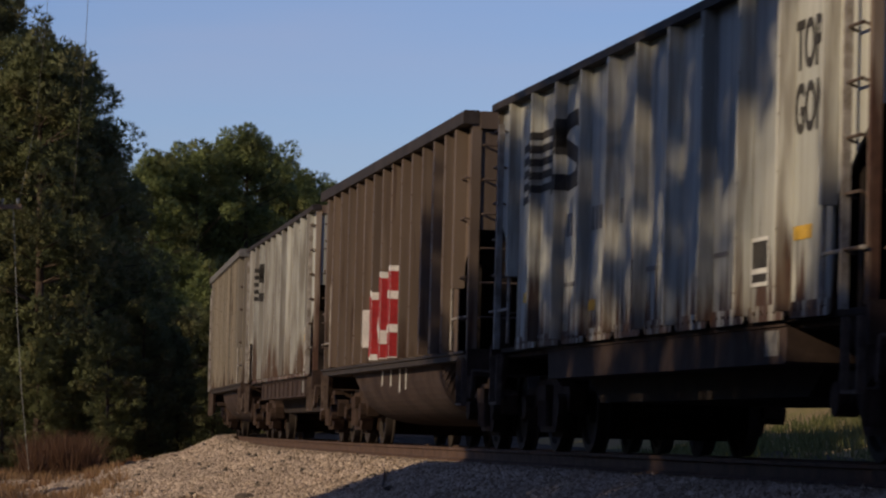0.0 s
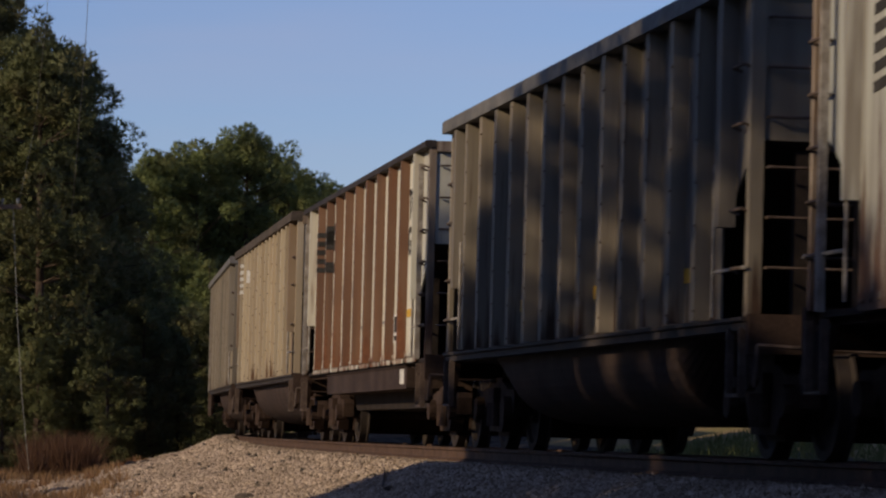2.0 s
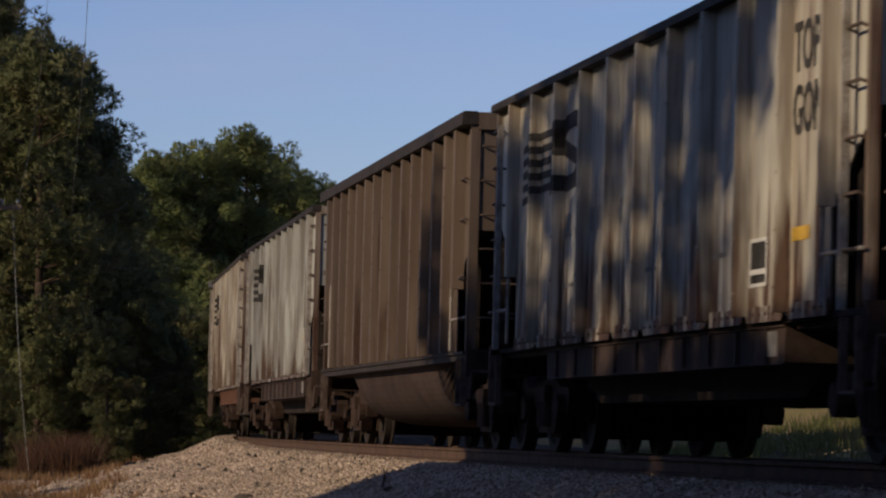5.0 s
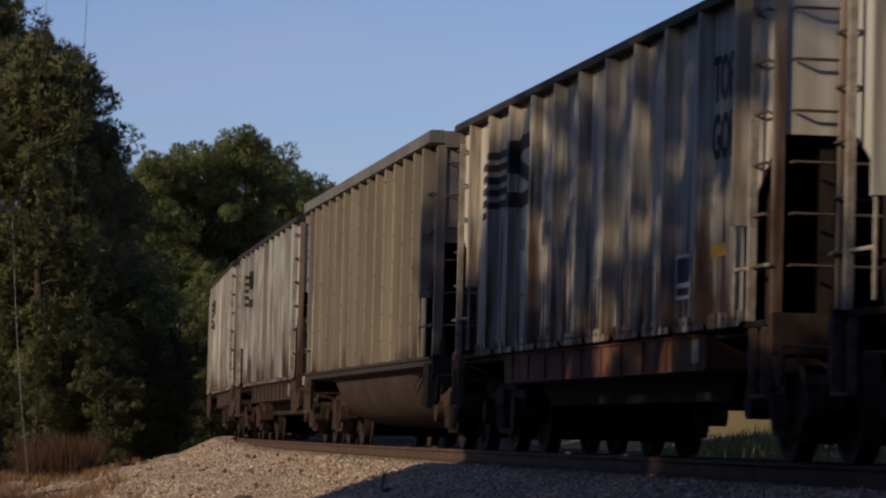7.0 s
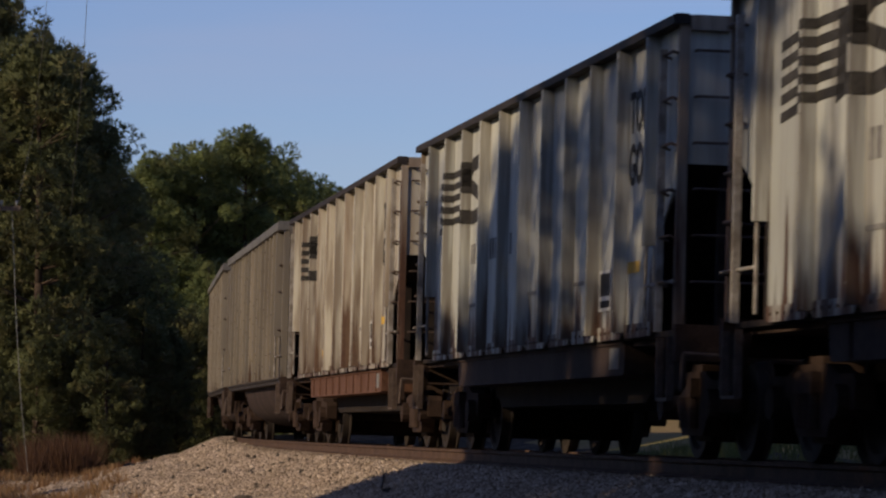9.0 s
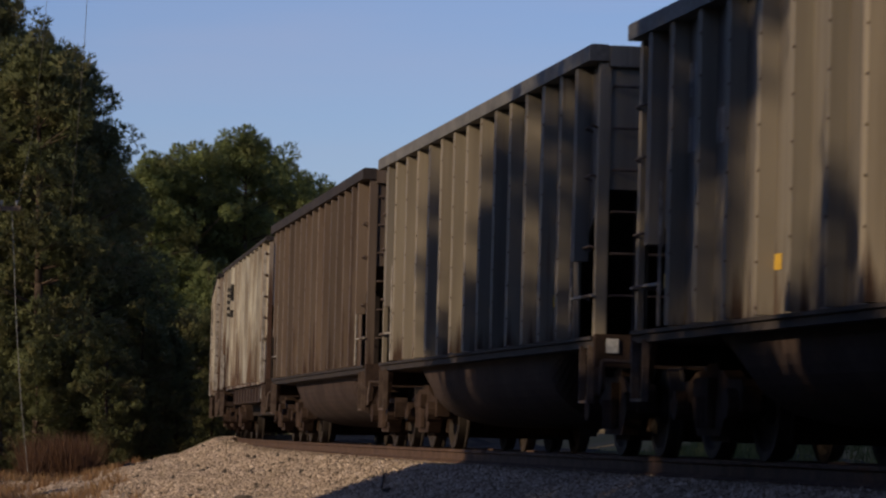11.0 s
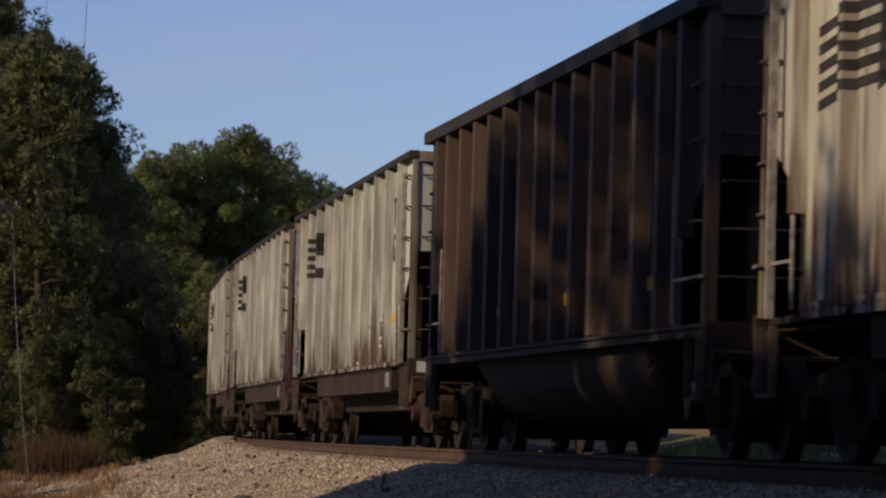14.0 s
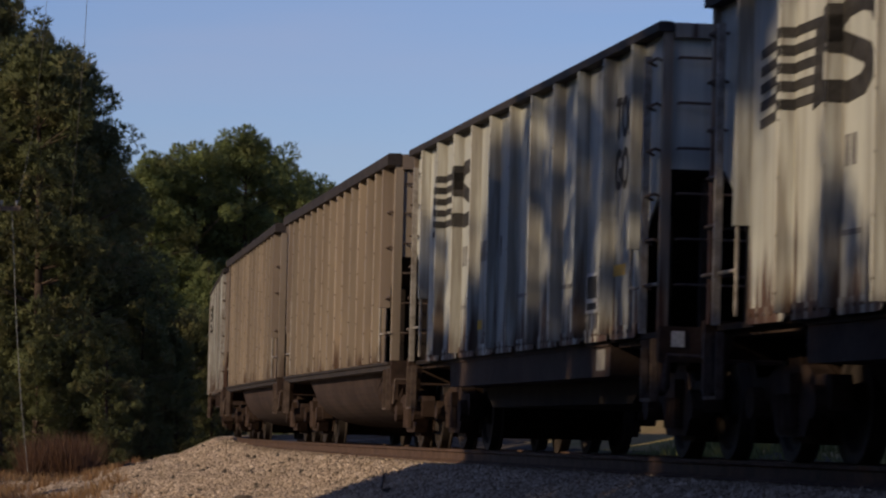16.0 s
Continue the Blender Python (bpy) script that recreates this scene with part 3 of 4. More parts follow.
def coal_car(index, k, tone):
    d = KINDS[k]
    paint = (A_PAINTS if k == "A" else B_PAINTS)[tone]
    ob = new("coal_car")
    tagged(ob, (LABELS_A if k == "A" else LABELS_B)[tone], "railway car", "cars of the train")
    rib_mat = RIB_PAINTS.get(tone, paint)
    for side in (-1, 1):
        sh = part("side_wall", shared(f"{k}{side}/side_wall", lambda: side_sheet(k, side)), paint, ob)
        for x in d["posts"]:
            post = part("side_post", shared(f"{k}{side}{x:.2f}/side_post", lambda: side_post(k, side, x, SILL + 0.02, d["top"] - d["chord"] - 0.004)), rib_mat, sh)
        for x in (-d["edge"], d["edge"]):
            part("side_post", shared(f"{k}{side}{x:.2f}/side_post", lambda: side_post(k, side, x, SILL + 0.72 if abs(x) > NOTCH_IN else SILL, d["top"] - d["chord"] - 0.004)), paint, sh)
        if side < 0:
            def all_rivets():
                s = Shape()
                for x in d["posts"]:
                    r = rivets(k, side, x)
                    s.add(r.v, r.f)
                return s
            tagged(part("riveting", shared(f"{k}/riveting", all_rivets), M_RUNG if k == "B" or tone == "streaked" else paint, sh), kind="stuff")
        if side < 0 and k == "A":
            edges = [-d["edge"]] + d["posts"] + [d["edge"]]
            for x0, x1 in zip(edges, edges[1:]):
                part("foot_plate", shared(f"{x0:.2f}/foot_plate", lambda: foot_plate("A", side, x0, x1)), paint, sh)
            tagged(part("riveting", shared("a/foot_riveting", lambda: foot_rivets(side)), M_RUNG, sh), kind="stuff")
        part("top_chord", shared(f"{k}{side}/top_chord", lambda: top_chord(k, side)), M_CHORD if k == "A" else B_CHORD.get(tone, M_CHORD), ob)
        if k == "A":
            part("side_sill", shared(f"a{side}/side_sill", lambda: thin_sill(side)), M_UNDER, ob)
        else:
            part("side_sill", shared(f"{side}/side_sill", lambda: sill(side)), M_CHORD, ob)
        for sx in (-1, 1):
            part("corner_post", shared(f"{k}{sx}{side}/corner_post", lambda: corner_post(k, sx, side)), M_CORNER if k == "A" else rib_mat, ob)
            part("stirrup_step", shared(f"{sx}{side}/stirrup_step", lambda: stirrup(sx, side)), M_RUNG, ob)
            br = part("corner_bracket", shared(f"{sx}{side}/corner_bracket", lambda: corner_bracket(sx, side)), M_TRUCK, ob)
            part("bracket_hole", shared(f"{sx}{side}/bracket_hole", lambda: bracket_hole(sx, side)), M_UNDER, br)
            part("inner_strut", shared(f"{sx}{side}/inner_strut", lambda: inner_strut(sx, side)), M_UNDER, ob)
            part("handrail", shared(f"{sx}{side}/handrail", lambda: handrail(sx, side)), M_GRAB, ob)
    for sx in (-1, 1):
        part("end_panel", shared(f"{k}{sx}/end_panel", lambda: end_panel(k, sx)), rib_mat if k == "B" else paint, ob)
        part("end_chord", shared(f"{k}{sx}/end_chord", lambda: end_chord(k, sx)), M_CORNER if k == "A" else paint, ob)
        part("slope_sheet", shared(f"{k}{sx}/slope_sheet", lambda: slope_sheet(k, sx)), M_UNDER, ob)
        part("end_platform", shared(f"{sx}/end_platform", lambda: platform(sx)), M_TRUCK, ob)
        for y in (-1.05, -0.45, 0.45, 1.05):
            part("end_strut", shared(f"{sx}{y}/end_strut", lambda: end_strut(sx, y)), M_UNDER, ob)
        part("coupler", shared(f"{sx}/coupler", lambda: coupler(sx)), M_UNDER, ob)
        part("uncoupling_lever", shared(f"{sx}/uncoupling_lever", lambda: uncoupling_lever(sx)), M_RUNG, ob)
        lad = part("end_ladder", shared(f"{sx}/end_ladder", lambda: Shape().box(min(HALF * sx, (HALF + 0.06) * sx), max(HALF * sx, (HALF + 0.06) * sx), -0.61, -0.585, SILL, NOTCH_TOP)), M_RUNG, ob)
        for z in (1.45, 1.83, 2.21, 2.59, 2.97, 3.35):
            part("rung", shared(f"{sx}{z}/rung", lambda: end_rung(sx, -1.36, -0.60, z)), M_RUNG, lad)
        grab = shared(f"{sx}/side_ladder", lambda: ladder_rail(sx, -1, 6.78 * sx))
        lad = part("side_ladder", grab, M_GRAB, ob) if k == "A" else ob
        for z in (1.45, 1.83, 2.21, 2.59, 2.97, 3.35) if k == "A" else (1.45, 1.9, 2.55, 3.0):
            part("rung" if k == "A" else "grab_iron", shared(f"{sx}{z}s/rung", lambda: rung(min(6.80 * sx, 7.16 * sx), max(6.80 * sx, 7.16 * sx), -SHEET - 0.02, z, -1)), M_RUNG, lad)
    part("air_tank", shared("x/air_tank", lambda: air_tank(-1), True), M_TRUCK, ob)
    part("brake_wheel", shared("x/brake_wheel", lambda: brake_wheel(-1)), M_RUNG, ob)
    part("centre_sill", shared("x/centre_sill", centre_sill), M_UNDER, ob)
    part("coal_load", shared(f"{k}/coal_load", lambda: coal_load(k)), M_COAL, ob, "black heaped coal")
    if k == "A":
        pan = M_RUSTY_PAN if index in (10, 14) else M_TUB
        tub = part("belly_pan", shared("a/belly_pan", tub_a), pan, ob)
        part("lower_tub", shared("a/lower_tub", lower_tub), M_UNDER, ob)
        for side in (-1, 1):
            if tone in ("stained", "grey"):
                for i in range(10):
                    x = -4.14 + 0.92 * i
                    part("tub_rib", shared(f"{side}{i}/tub_rib", lambda: tub_rib(x, side)), pan, tub)
        part("pan_placard", shared("a/pan_placard", lambda: Shape().box(4.05, 4.45, -1.382, -1.377, 0.78, 0.97)), M_WHITE if index == 4 else M_GREYTEXT, ob, "small pale placard")
        for n, (nm, polys) in enumerate(emblem(3.12)):
            part(nm, shared(f"a{n}/{nm}", lambda: decal("A", polys)), M_BLACK, ob, "dark painted emblem")
        part("lettering", words("word_top", "TOP", 0.50), M_BLACK, ob, "dark stencilled lettering", on_side(5.06, 2.84) @ Matrix.Diagonal((0.74, 1, 1, 1)))
        part("lettering", words("word_gon", "GON", 0.50), M_BLACK, ob, "dark stencilled lettering", on_side(5.05, 2.38) @ Matrix.Diagonal((0.74, 1, 1, 1)))
        for x in (-3.55, -3.38, -2.32, -2.15, -1.98, -1.05):
            part("number_bar", shared(f"a{x}/number_bar", lambda: decal("A", [[(x, 2.06), (x + 0.11, 2.06), (x + 0.11, 2.28), (x, 2.28)]])), M_GREYTEXT, ob, "worn grey number")
        for x in (-3.6, 0.1, 2.58):
            part("writing_bar", shared(f"a{x}/writing_bar", lambda: decal("A", [[(x, 1.58), (x + 0.5, 1.58), (x + 0.5, 1.62), (x, 1.62)]])), M_GREYTEXT, ob, "worn row of small writing")
        part("stencil_panel", shared("a/stencil_panel", lambda: decal("A", [[(3.85, 1.32), (4.35, 1.32), (4.35, 1.66), (3.85, 1.66)]])), M_BLACK, ob, "black stencil panel")
        part("stencil_frame", shared("a/stencil_frame", lambda: decal("A", band([(3.85, 1.32), (4.35, 1.32), (4.35, 1.66), (3.85, 1.66), (3.85, 1.32)], 0.03) + band([(3.88, 1.42), (4.32, 1.42)], 0.04), 0.010)), M_WHITE, ob)
        for x, w, z in ((5.08, 0.5, 1.60), (-5.75, 0.5, 1.50), (-2.4, 0.3, 1.32)) if index in (0, 9, 14, 23) else ((5.08, 0.5, 1.60),):
            part("yellow_tape", shared(f"a{x}/yellow_tape", lambda: decal("A", [[(x, z), (x + w, z), (x + w, z + 0.10), (x, z + 0.10)]])), M_YELLOW, ob)
    else:
        part("round_tub", shared("b/round_tub", tub_b, False), M_TUB, ob)
        for x in (-6.35, -2.75, 1.05, 4.85):
            part("yellow_tape", shared(f"b{x}/yellow_tape", lambda: decal("B", [[(x, 1.42), (x + 0.2, 1.42), (x + 0.2, 1.54), (x, 1.54)]])), M_YELLOW, ob)
        part("stencil_panel", shared("b/stencil_panel", lambda: decal("B", [[(4.15, 1.32), (4.5, 1.32), (4.5, 1.62), (4.15, 1.62)]])), M_BLACK, ob, "black stencil panel")
        part("stencil_frame", shared("b/stencil_frame", lambda: decal("B", band([(4.15, 1.34), (4.5, 1.34)], 0.05) + band([(4.15, 1.6), (4.5, 1.6)], 0.03), 0.010)), M_WHITE, ob)
        for x, z in ((-5.58, 2.5), (-5.44, 2.5), (-4.63, 2.5), (-4.49, 2.5), (-5.58, 2.95), (-5.40, 2.95)):
            part("number_bar", shared(f"b{x}{z}/number_bar", lambda: decal("B", [[(x, z), (x + 0.10, z), (x + 0.10, z + 0.28), (x, z + 0.28)]])), M_GREYTEXT, ob, "worn grey number")
    if index == 1:
        for n in range(3):
            part("graffiti_letter", shared(f"g{n}/graffiti_letter", lambda: decal("B", graffiti(0.0)[n:n + 1], 0.008)), M_RED, ob, "red sprayed letter with white outline")
            part("graffiti_outline", shared(f"g{n}/graffiti_outline", lambda: decal("B", graffiti(0.07)[n:n + 1], 0.003 + 0.001 * n)), M_WHITE, ob)
        for n, pts in enumerate(([(-1.5, 1.55), (-1.0, 1.55)], [(-0.45, 1.35), (-0.2, 1.75), (0.1, 1.35)], [(0.75, 1.45), (1.15, 1.5)], [(0.7, 1.95), (1.1, 1.9)])):
            part("graffiti_stroke", shared(f"g{n}/graffiti_stroke", lambda: decal("B", band(pts, 0.10), 0.014)), M_WHITE, ob)
        for x in (-1.3, -0.4, 0.5, 1.1):
            part("paint_drip", shared(f"g{x}/paint_drip", lambda: Shape().box(x, x + 0.03, -1.358, -1.345, 0.74 + 0.06 * math.sin(x * 9), 1.0)), M_WHITE, ob)
    if index in (12, 16, 21, 23):
        part("placard", shared("p/placard", lambda: Shape().box(7.35, 7.362, -1.40, -1.29, 0.93, 1.06)), M_WHITE, ob, "small white placard")
    if index == 5:
        for x, z, w, h in ((-3.95, 2.98, 0.30, 0.24), (-3.55, 2.98, 0.24, 0.24), (-2.75, 2.98, 0.32, 0.24), (-2.32, 2.98, 0.30, 0.24)):
            part("lettering_bar", shared(f"b5{x}/lettering_bar", lambda: decal("B", [[(x, z), (x + w, z), (x + w, z + h), (x, z + h)]])), M_WHITE, ob, "white painted lettering")
        for x, z in ((-3.70, 2.48), (-3.50, 2.48), (-3.70, 2.10), (-3.50, 2.10), (-2.72, 2.08), (-2.50, 2.08)):
            part("number_bar", shared(f"b5{x}{z}/number_bar", lambda: decal("B", [[(x, z), (x + 0.14, z), (x + 0.14, z + 0.20), (x, z + 0.20)]], 0.008)), M_WHITE, ob, "white painted number")
        part("stripe_emblem", shared("b/stripe_emblem", lambda: decal("B", [q for i in range(5) for q in band([(-6.2, 3.36 - i * 0.13), (-4.9, 3.42 - i * 0.13)], 0.07)])), M_WHITE, ob, "white striped emblem")
    for sx in (-1, 1):
        tr = part("truck", shared("t/truck", bolster), M_TRUCK, ob, "", pose(BOGIE * sx, 0, 0))
        for side in (-1, 1):
            part("side_frame", shared(f"{side}/side_frame", lambda: side_frame(side)), M_TRUCK, tr)
        for x in (-0.89, 0.89):
            w = part("wheelset", shared("w/wheelset", wheelset), M_WHEEL, tr, "", pose(x, 0, 0.457))
            WHEELSETS.append((index, w, x))
    return ob


def graffiti(grow):
    """Three fat rounded letters."""
    g = grow
    polys = []
    for x0, x1, z0, z1 in ((-1.75, -0.75, 1.12, 1.98), (-0.7, 0.35, 1.10, 2.18), (0.35, 1.45, 1.12, 2.22)):
        cx, cz, rx, rz = (x0 + x1) / 2, (z0 + z1) / 2, (x1 - x0) / 2 + g * 1.6, (z1 - z0) / 2 + g
        polys.append([(cx + rx * math.copysign(abs(math.cos(q)) ** 0.6, math.cos(q)), max(SILL + 0.04, cz + rz * math.copysign(abs(math.sin(q)) ** 0.75, math.sin(q)))) for q in [i * math.pi / 9 for i in range(18)]])
    return polys


M_GREYTEXT = rough_metal("worn_grey_lettering", (0.16, 0.15, 0.14), (0.26, 0.25, 0.23), 0.7, 6)
RIB_PAINTS = {"streaked": painted_steel("rusty_post_paint", (0.150, 0.080, 0.048), (0.20, 0.115, 0.070), (0.25, 0.105, 0.050), 0.05, 2.2, (0.100, 0.055, 0.036)),
              "tan": painted_steel("cream_rib_paint", (0.400, 0.345, 0.245), (0.350, 0.298, 0.208), (0.17, 0.10, 0.055), 0.0, 1.6, (0.30, 0.23, 0.145), 0.22),
              "dusty": painted_steel("dusty_rib_paint", (0.290, 0.235, 0.172), (0.250, 0.200, 0.150), (0.12, 0.072, 0.045), 0.0, 1.6, (0.175, 0.138, 0.102), 0.22),
              "beige": painted_steel("pale_rib_paint", (0.246, 0.212, 0.160), (0.207, 0.179, 0.136), (0.094, 0.056, 0.035), 0.0, 1.6, (0.144, 0.121, 0.092), 0.22)}
M_CORNER = painted_steel("rusty_corner_paint", (0.240, 0.185, 0.135), (0.320, 0.275, 0.220), (0.115, 0.060, 0.038), 0.12, 3.4, (0.140, 0.098, 0.070))
M_GRAB = rough_metal("worn_grey_handrail", (0.20, 0.17, 0.14), (0.36, 0.33, 0.29), 0.65, 8)
M_RUSTY_PAN = rough_metal("red_rust_pan", (0.105, 0.050, 0.032), (0.150, 0.078, 0.052), 0.85, 2)
B_CHORD = {"beige": rough_metal("beige_chord", (0.115, 0.108, 0.098), (0.165, 0.155, 0.140), 0.6, 2), "tan": rough_metal("tan_chord", (0.062, 0.050, 0.037), (0.093, 0.071, 0.053), 0.75, 2)}

TRAIN = {-1: ("B", "beige"), 0: ("A", "white"), 1: ("B", "brown"), 2: ("A", "grey"), 3: ("B", "beige"), 4: ("A", "streaked"), 5: ("B", "tan"), 6: ("B", "beige"),
         7: ("A", "stained"), 8: ("B", "brown"), 9: ("A", "grey"), 10: ("A", "stained"), 11: ("B", "beige"), 12: ("A", "grey"), 13: ("A", "white"), 14: ("A", "stained"),
         15: ("B", "beige"), 16: ("B", "beige"), 17: ("B", "brown"), 18: ("A", "stained"), 19: ("A", "stained"), 20: ("B", "dark"), 21: ("A", "white"), 22: ("A", "white"),
         23: ("A", "white"), 24: ("B", "dusty"), 25: ("B", "dusty"), 26: ("A", "grey")}
CARS = {i: coal_car(i, k, tone) for i, (k, tone) in TRAIN.items()}

# ---- track, ballast, ground ----


def strip(name, profile, s0, s1, step, mat, close=False):
    """A cross-section of (lat, z) swept along the track."""
    ss = np.arange(s0, s1 + step / 2, step)
    n = len(profile(s0))
    v = [beside(s, la, z) for s in ss for la, z in profile(s)]
    m = n if close else n - 1
    f = [(i * n + j, i * n + (j + 1) % n, (i + 1) * n + (j + 1) % n, (i + 1) * n + j) for i in range(len(ss) - 1) for j in range(m)]
    me = Shape().add(v, f).mesh(name)
    return part(name, me, mat)


def shoulder(s):
    """Height of the ballast beside the rail; it is heaped higher round the bend."""
    t = min(1, max(0, (s - 55) / 28))
    return -0.17 + 0.15 * t * t * (3 - 2 * t)


def ballast_z(s, lat):
    h = shoulder(s)
    if lat < -1.5:
        return max(-0.5, -0.17 + (lat + 1.5) * 0.35)
    if lat < 1.35:
        return h if lat > 0.85 else -0.17 + (h + 0.17) * max(0, (lat - 0.6) / 0.25) * (lat > 0.6)
    pts = ((1.35, h), (2.3, -0.46), (3.8, -0.80), (4.9, -1.06), (6.0, -1.14))
    if lat > 5.5:
        return -1.13
    heave = min(1.0, (lat - 1.35) / 0.8) * (0.05 if s < 45 else 0.11)
    return float(np.interp(lat, [q[0] for q in pts], [q[1] for q in pts])) + heave * noise.noise((s * 0.22, lat * 0.9, 4.0))


def ballast_profile(s):
    lats = [-3.0, -2.2, -1.5, 0.6, 0.85, 1.35, 1.6, 1.9, 2.3, 2.8, 3.3, 3.8, 4.4, 4.9, 5.6]
    return [(la, ballast_z(s, la) - (0.045 if -2.9 < la < 5.5 else 0.12) + 0.05 * noise.noise((s * 0.5, la * 0.8, 2.0))) for la in lats]


tagged(strip("ballast_bed", ballast_profile, -12, 170, 0.5, M_STONE), "grey-brown crushed stone ballast bank", "ballast", kind="structure")
B = radians(TRACK["bank"])
for nm, y in (("rail_near", 0.755), ("rail_far", -0.755)):
    up = math.sin(B) * y
    prof = [(-0.07, -0.17), (0.07, -0.17), (0.07, -0.155), (0.012, -0.13), (0.012, -0.045), (0.036, -0.035), (0.036, -0.004), (0.028, 0.0), (-0.028, 0.0), (-0.036, -0.004), (-0.036, -0.035), (-0.012, -0.045), (-0.012, -0.13), (-0.07, -0.155)]
    r = strip("rail", lambda s: [(y + la, z + up) for la, z in prof], -15, 170, 1.0, M_RAIL, True)
    tagged(r, "rusty steel rail with a worn head", "rail", "rails", "structure")
TIE = Shape().prism([(-0.11, -0.36), (0.11, -0.36), (0.11, -0.175), (0.10, -0.165), (-0.10, -0.165), (-0.11, -0.175)], "y", -1.3, 1.3).mesh("tie")
bed = new("track_bed")
tagged(bed, "row of dark timber ties under the rails", "railway track", kind="structure")
for i in range(200):
    x, y, a = line(-4 + i * 0.54)
    part("tie", TIE, M_TIE, bed, "", Matrix.Translation((x, y, 0)) @ Matrix.Rotation(a + math.pi / 2, 4, "Z") @ Matrix.Rotation(-B, 4, "X"))


def scatter_stones(name, seed, count, s0, s1, l0, l1, size, label, mat=None):
    """Angular stones strewn over the bank."""
    rng = np.random.default_rng(seed)
    base = np.array([(1, 0, 0), (-1, 0, 0), (0, 1, 0), (0, -1, 0), (0, 0, 1), (0, 0, -1)], float)
    tri = np.array([(0, 2, 4), (2, 1, 4), (1, 3, 4), (3, 0, 4), (2, 0, 5), (1, 2, 5), (3, 1, 5), (0, 3, 5)])
    ss = rng.uniform(s0, s1, count)
    ll = rng.uniform(l0, l1, count)
    px, py, pa = np.interp(ss, S_GRID, _x), np.interp(ss, S_GRID, _y), np.interp(ss, S_GRID, _a)
    zz = np.array([ballast_z(s, la) for s, la in zip(ss, ll)])
    centre = np.stack([px - np.cos(pa) * ll, py - np.sin(pa) * ll, zz - 0.008], 1)
    sc = rng.uniform(0.55, 1.25, (count, 1, 1)) * size * rng.uniform(0.6, 1.2, (count, 6, 1)) * rng.uniform(0.7, 1.2, (count, 1, 3))
    q = rng.normal(size=(count, 4))
    q /= np.linalg.norm(q, axis=1, keepdims=True)
    w, x, y, z = q.T
    R = np.stack([1 - 2 * (y * y + z * z), 2 * (x * y - z * w), 2 * (x * z + y * w), 2 * (x * y + z * w), 1 - 2 * (x * x + z * z), 2 * (y * z - x * w),
                  2 * (x * z - y * w), 2 * (y * z + x * w), 1 - 2 * (x * x + y * y)], 1).reshape(-1, 3, 3)
    v = np.einsum("nij,nkj->nki", R, base[None] * sc) + centre[:, None, :]
    f = tri[None] + 6 * np.arange(count)[:, None, None]
    return tagged(raw(name, v.reshape(-1, 3), f.reshape(-1, 3), mat or M_STONE), label, "ballast", kind="stuff")


def raw(name, verts, tris, mat):
    me = bpy.data.meshes.new(name)
    me.vertices.add(len(verts))
    me.vertices.foreach_set("co", np.asarray(verts, np.float32).ravel())
    n = len(tris)
    me.loops.add(3 * n)
    me.loops.foreach_set("vertex_index", np.asarray(tris, np.int32).ravel())
    me.polygons.add(n)
    me.polygons.foreach_set("loop_start", np.arange(0, 3 * n, 3, dtype=np.int32))
    me.update()
    me.validate()
    me.materials.append(None)
    return part(name, me, mat)


scatter_stones("ballast_stones", 5, 80000, 6, 62, 0.62, 3.4, 0.036, "loose angular grey stones on the ballast bank")
scatter_stones("ballast_stones", 8, 9000, 55, 112, 4.6, 7.5, 0.034, "thin scatter of stones at the foot of the bank")
scatter_stones("ballast_stones", 7, 1500, 12, 100, 1.0, 4.8, 0.055, "larger rough stones lying on the ballast bank")
scatter_stones("ballast_stones", 6, 60000, 40, 110, 0.9, 5.2, 0.047, "loose angular tan stones on the ballast bank")

scatter_stones("dark_clinker", 9, 240, 26, 108, 1.5, 5.0, 0.085, "dark clinker lumps and bark strewn over the ballast", M_SHADE_CLINKER)


def ground_height(x, y):
    """Flat on the camera's side; beyond the line the land climbs to a grassy bank."""
    z = -1.16
    sidev = np.interp(y, _y[:1200], _x[:1200])
    d = x - sidev
    if d > 3:
        t = min(1, (d - 3) / 22)
        z = -0.55 + 3.4 * t * t * (3 - 2 * t)
    elif d > -2:
        z = -1.16 + (d + 2) / 5 * 0.61
    return z + 0.10 * noise.noise((x * 0.12, y * 0.12, 0)) + 0.04 * noise.noise((x * 0.7, y * 0.7, 5))


def ground():
    xs = np.concatenate([[-2500, -900, -300, -120], np.arange(-60, 60.1, 1.5), [120, 300, 900, 2500]])
    ys = np.concatenate([[-2500, -900, -300, -120, -60], np.arange(-30, 260.1, 3.0), [400, 900, 2500]])
    v = [(x, y, ground_height(x, y)) for x in xs for y in ys]
    m = len(ys)
    f = [(i * m + j, (i + 1) * m + j, (i + 1) * m + j + 1, i * m + j + 1) for i in range(len(xs) - 1) for j in range(m - 1)]
    g = part("ground", Shape().add(v, f).mesh("ground", True), M_GROUND)
    return tagged(g, "dry earth and thin grass beside the railway", "ground", kind="structure")


ground()


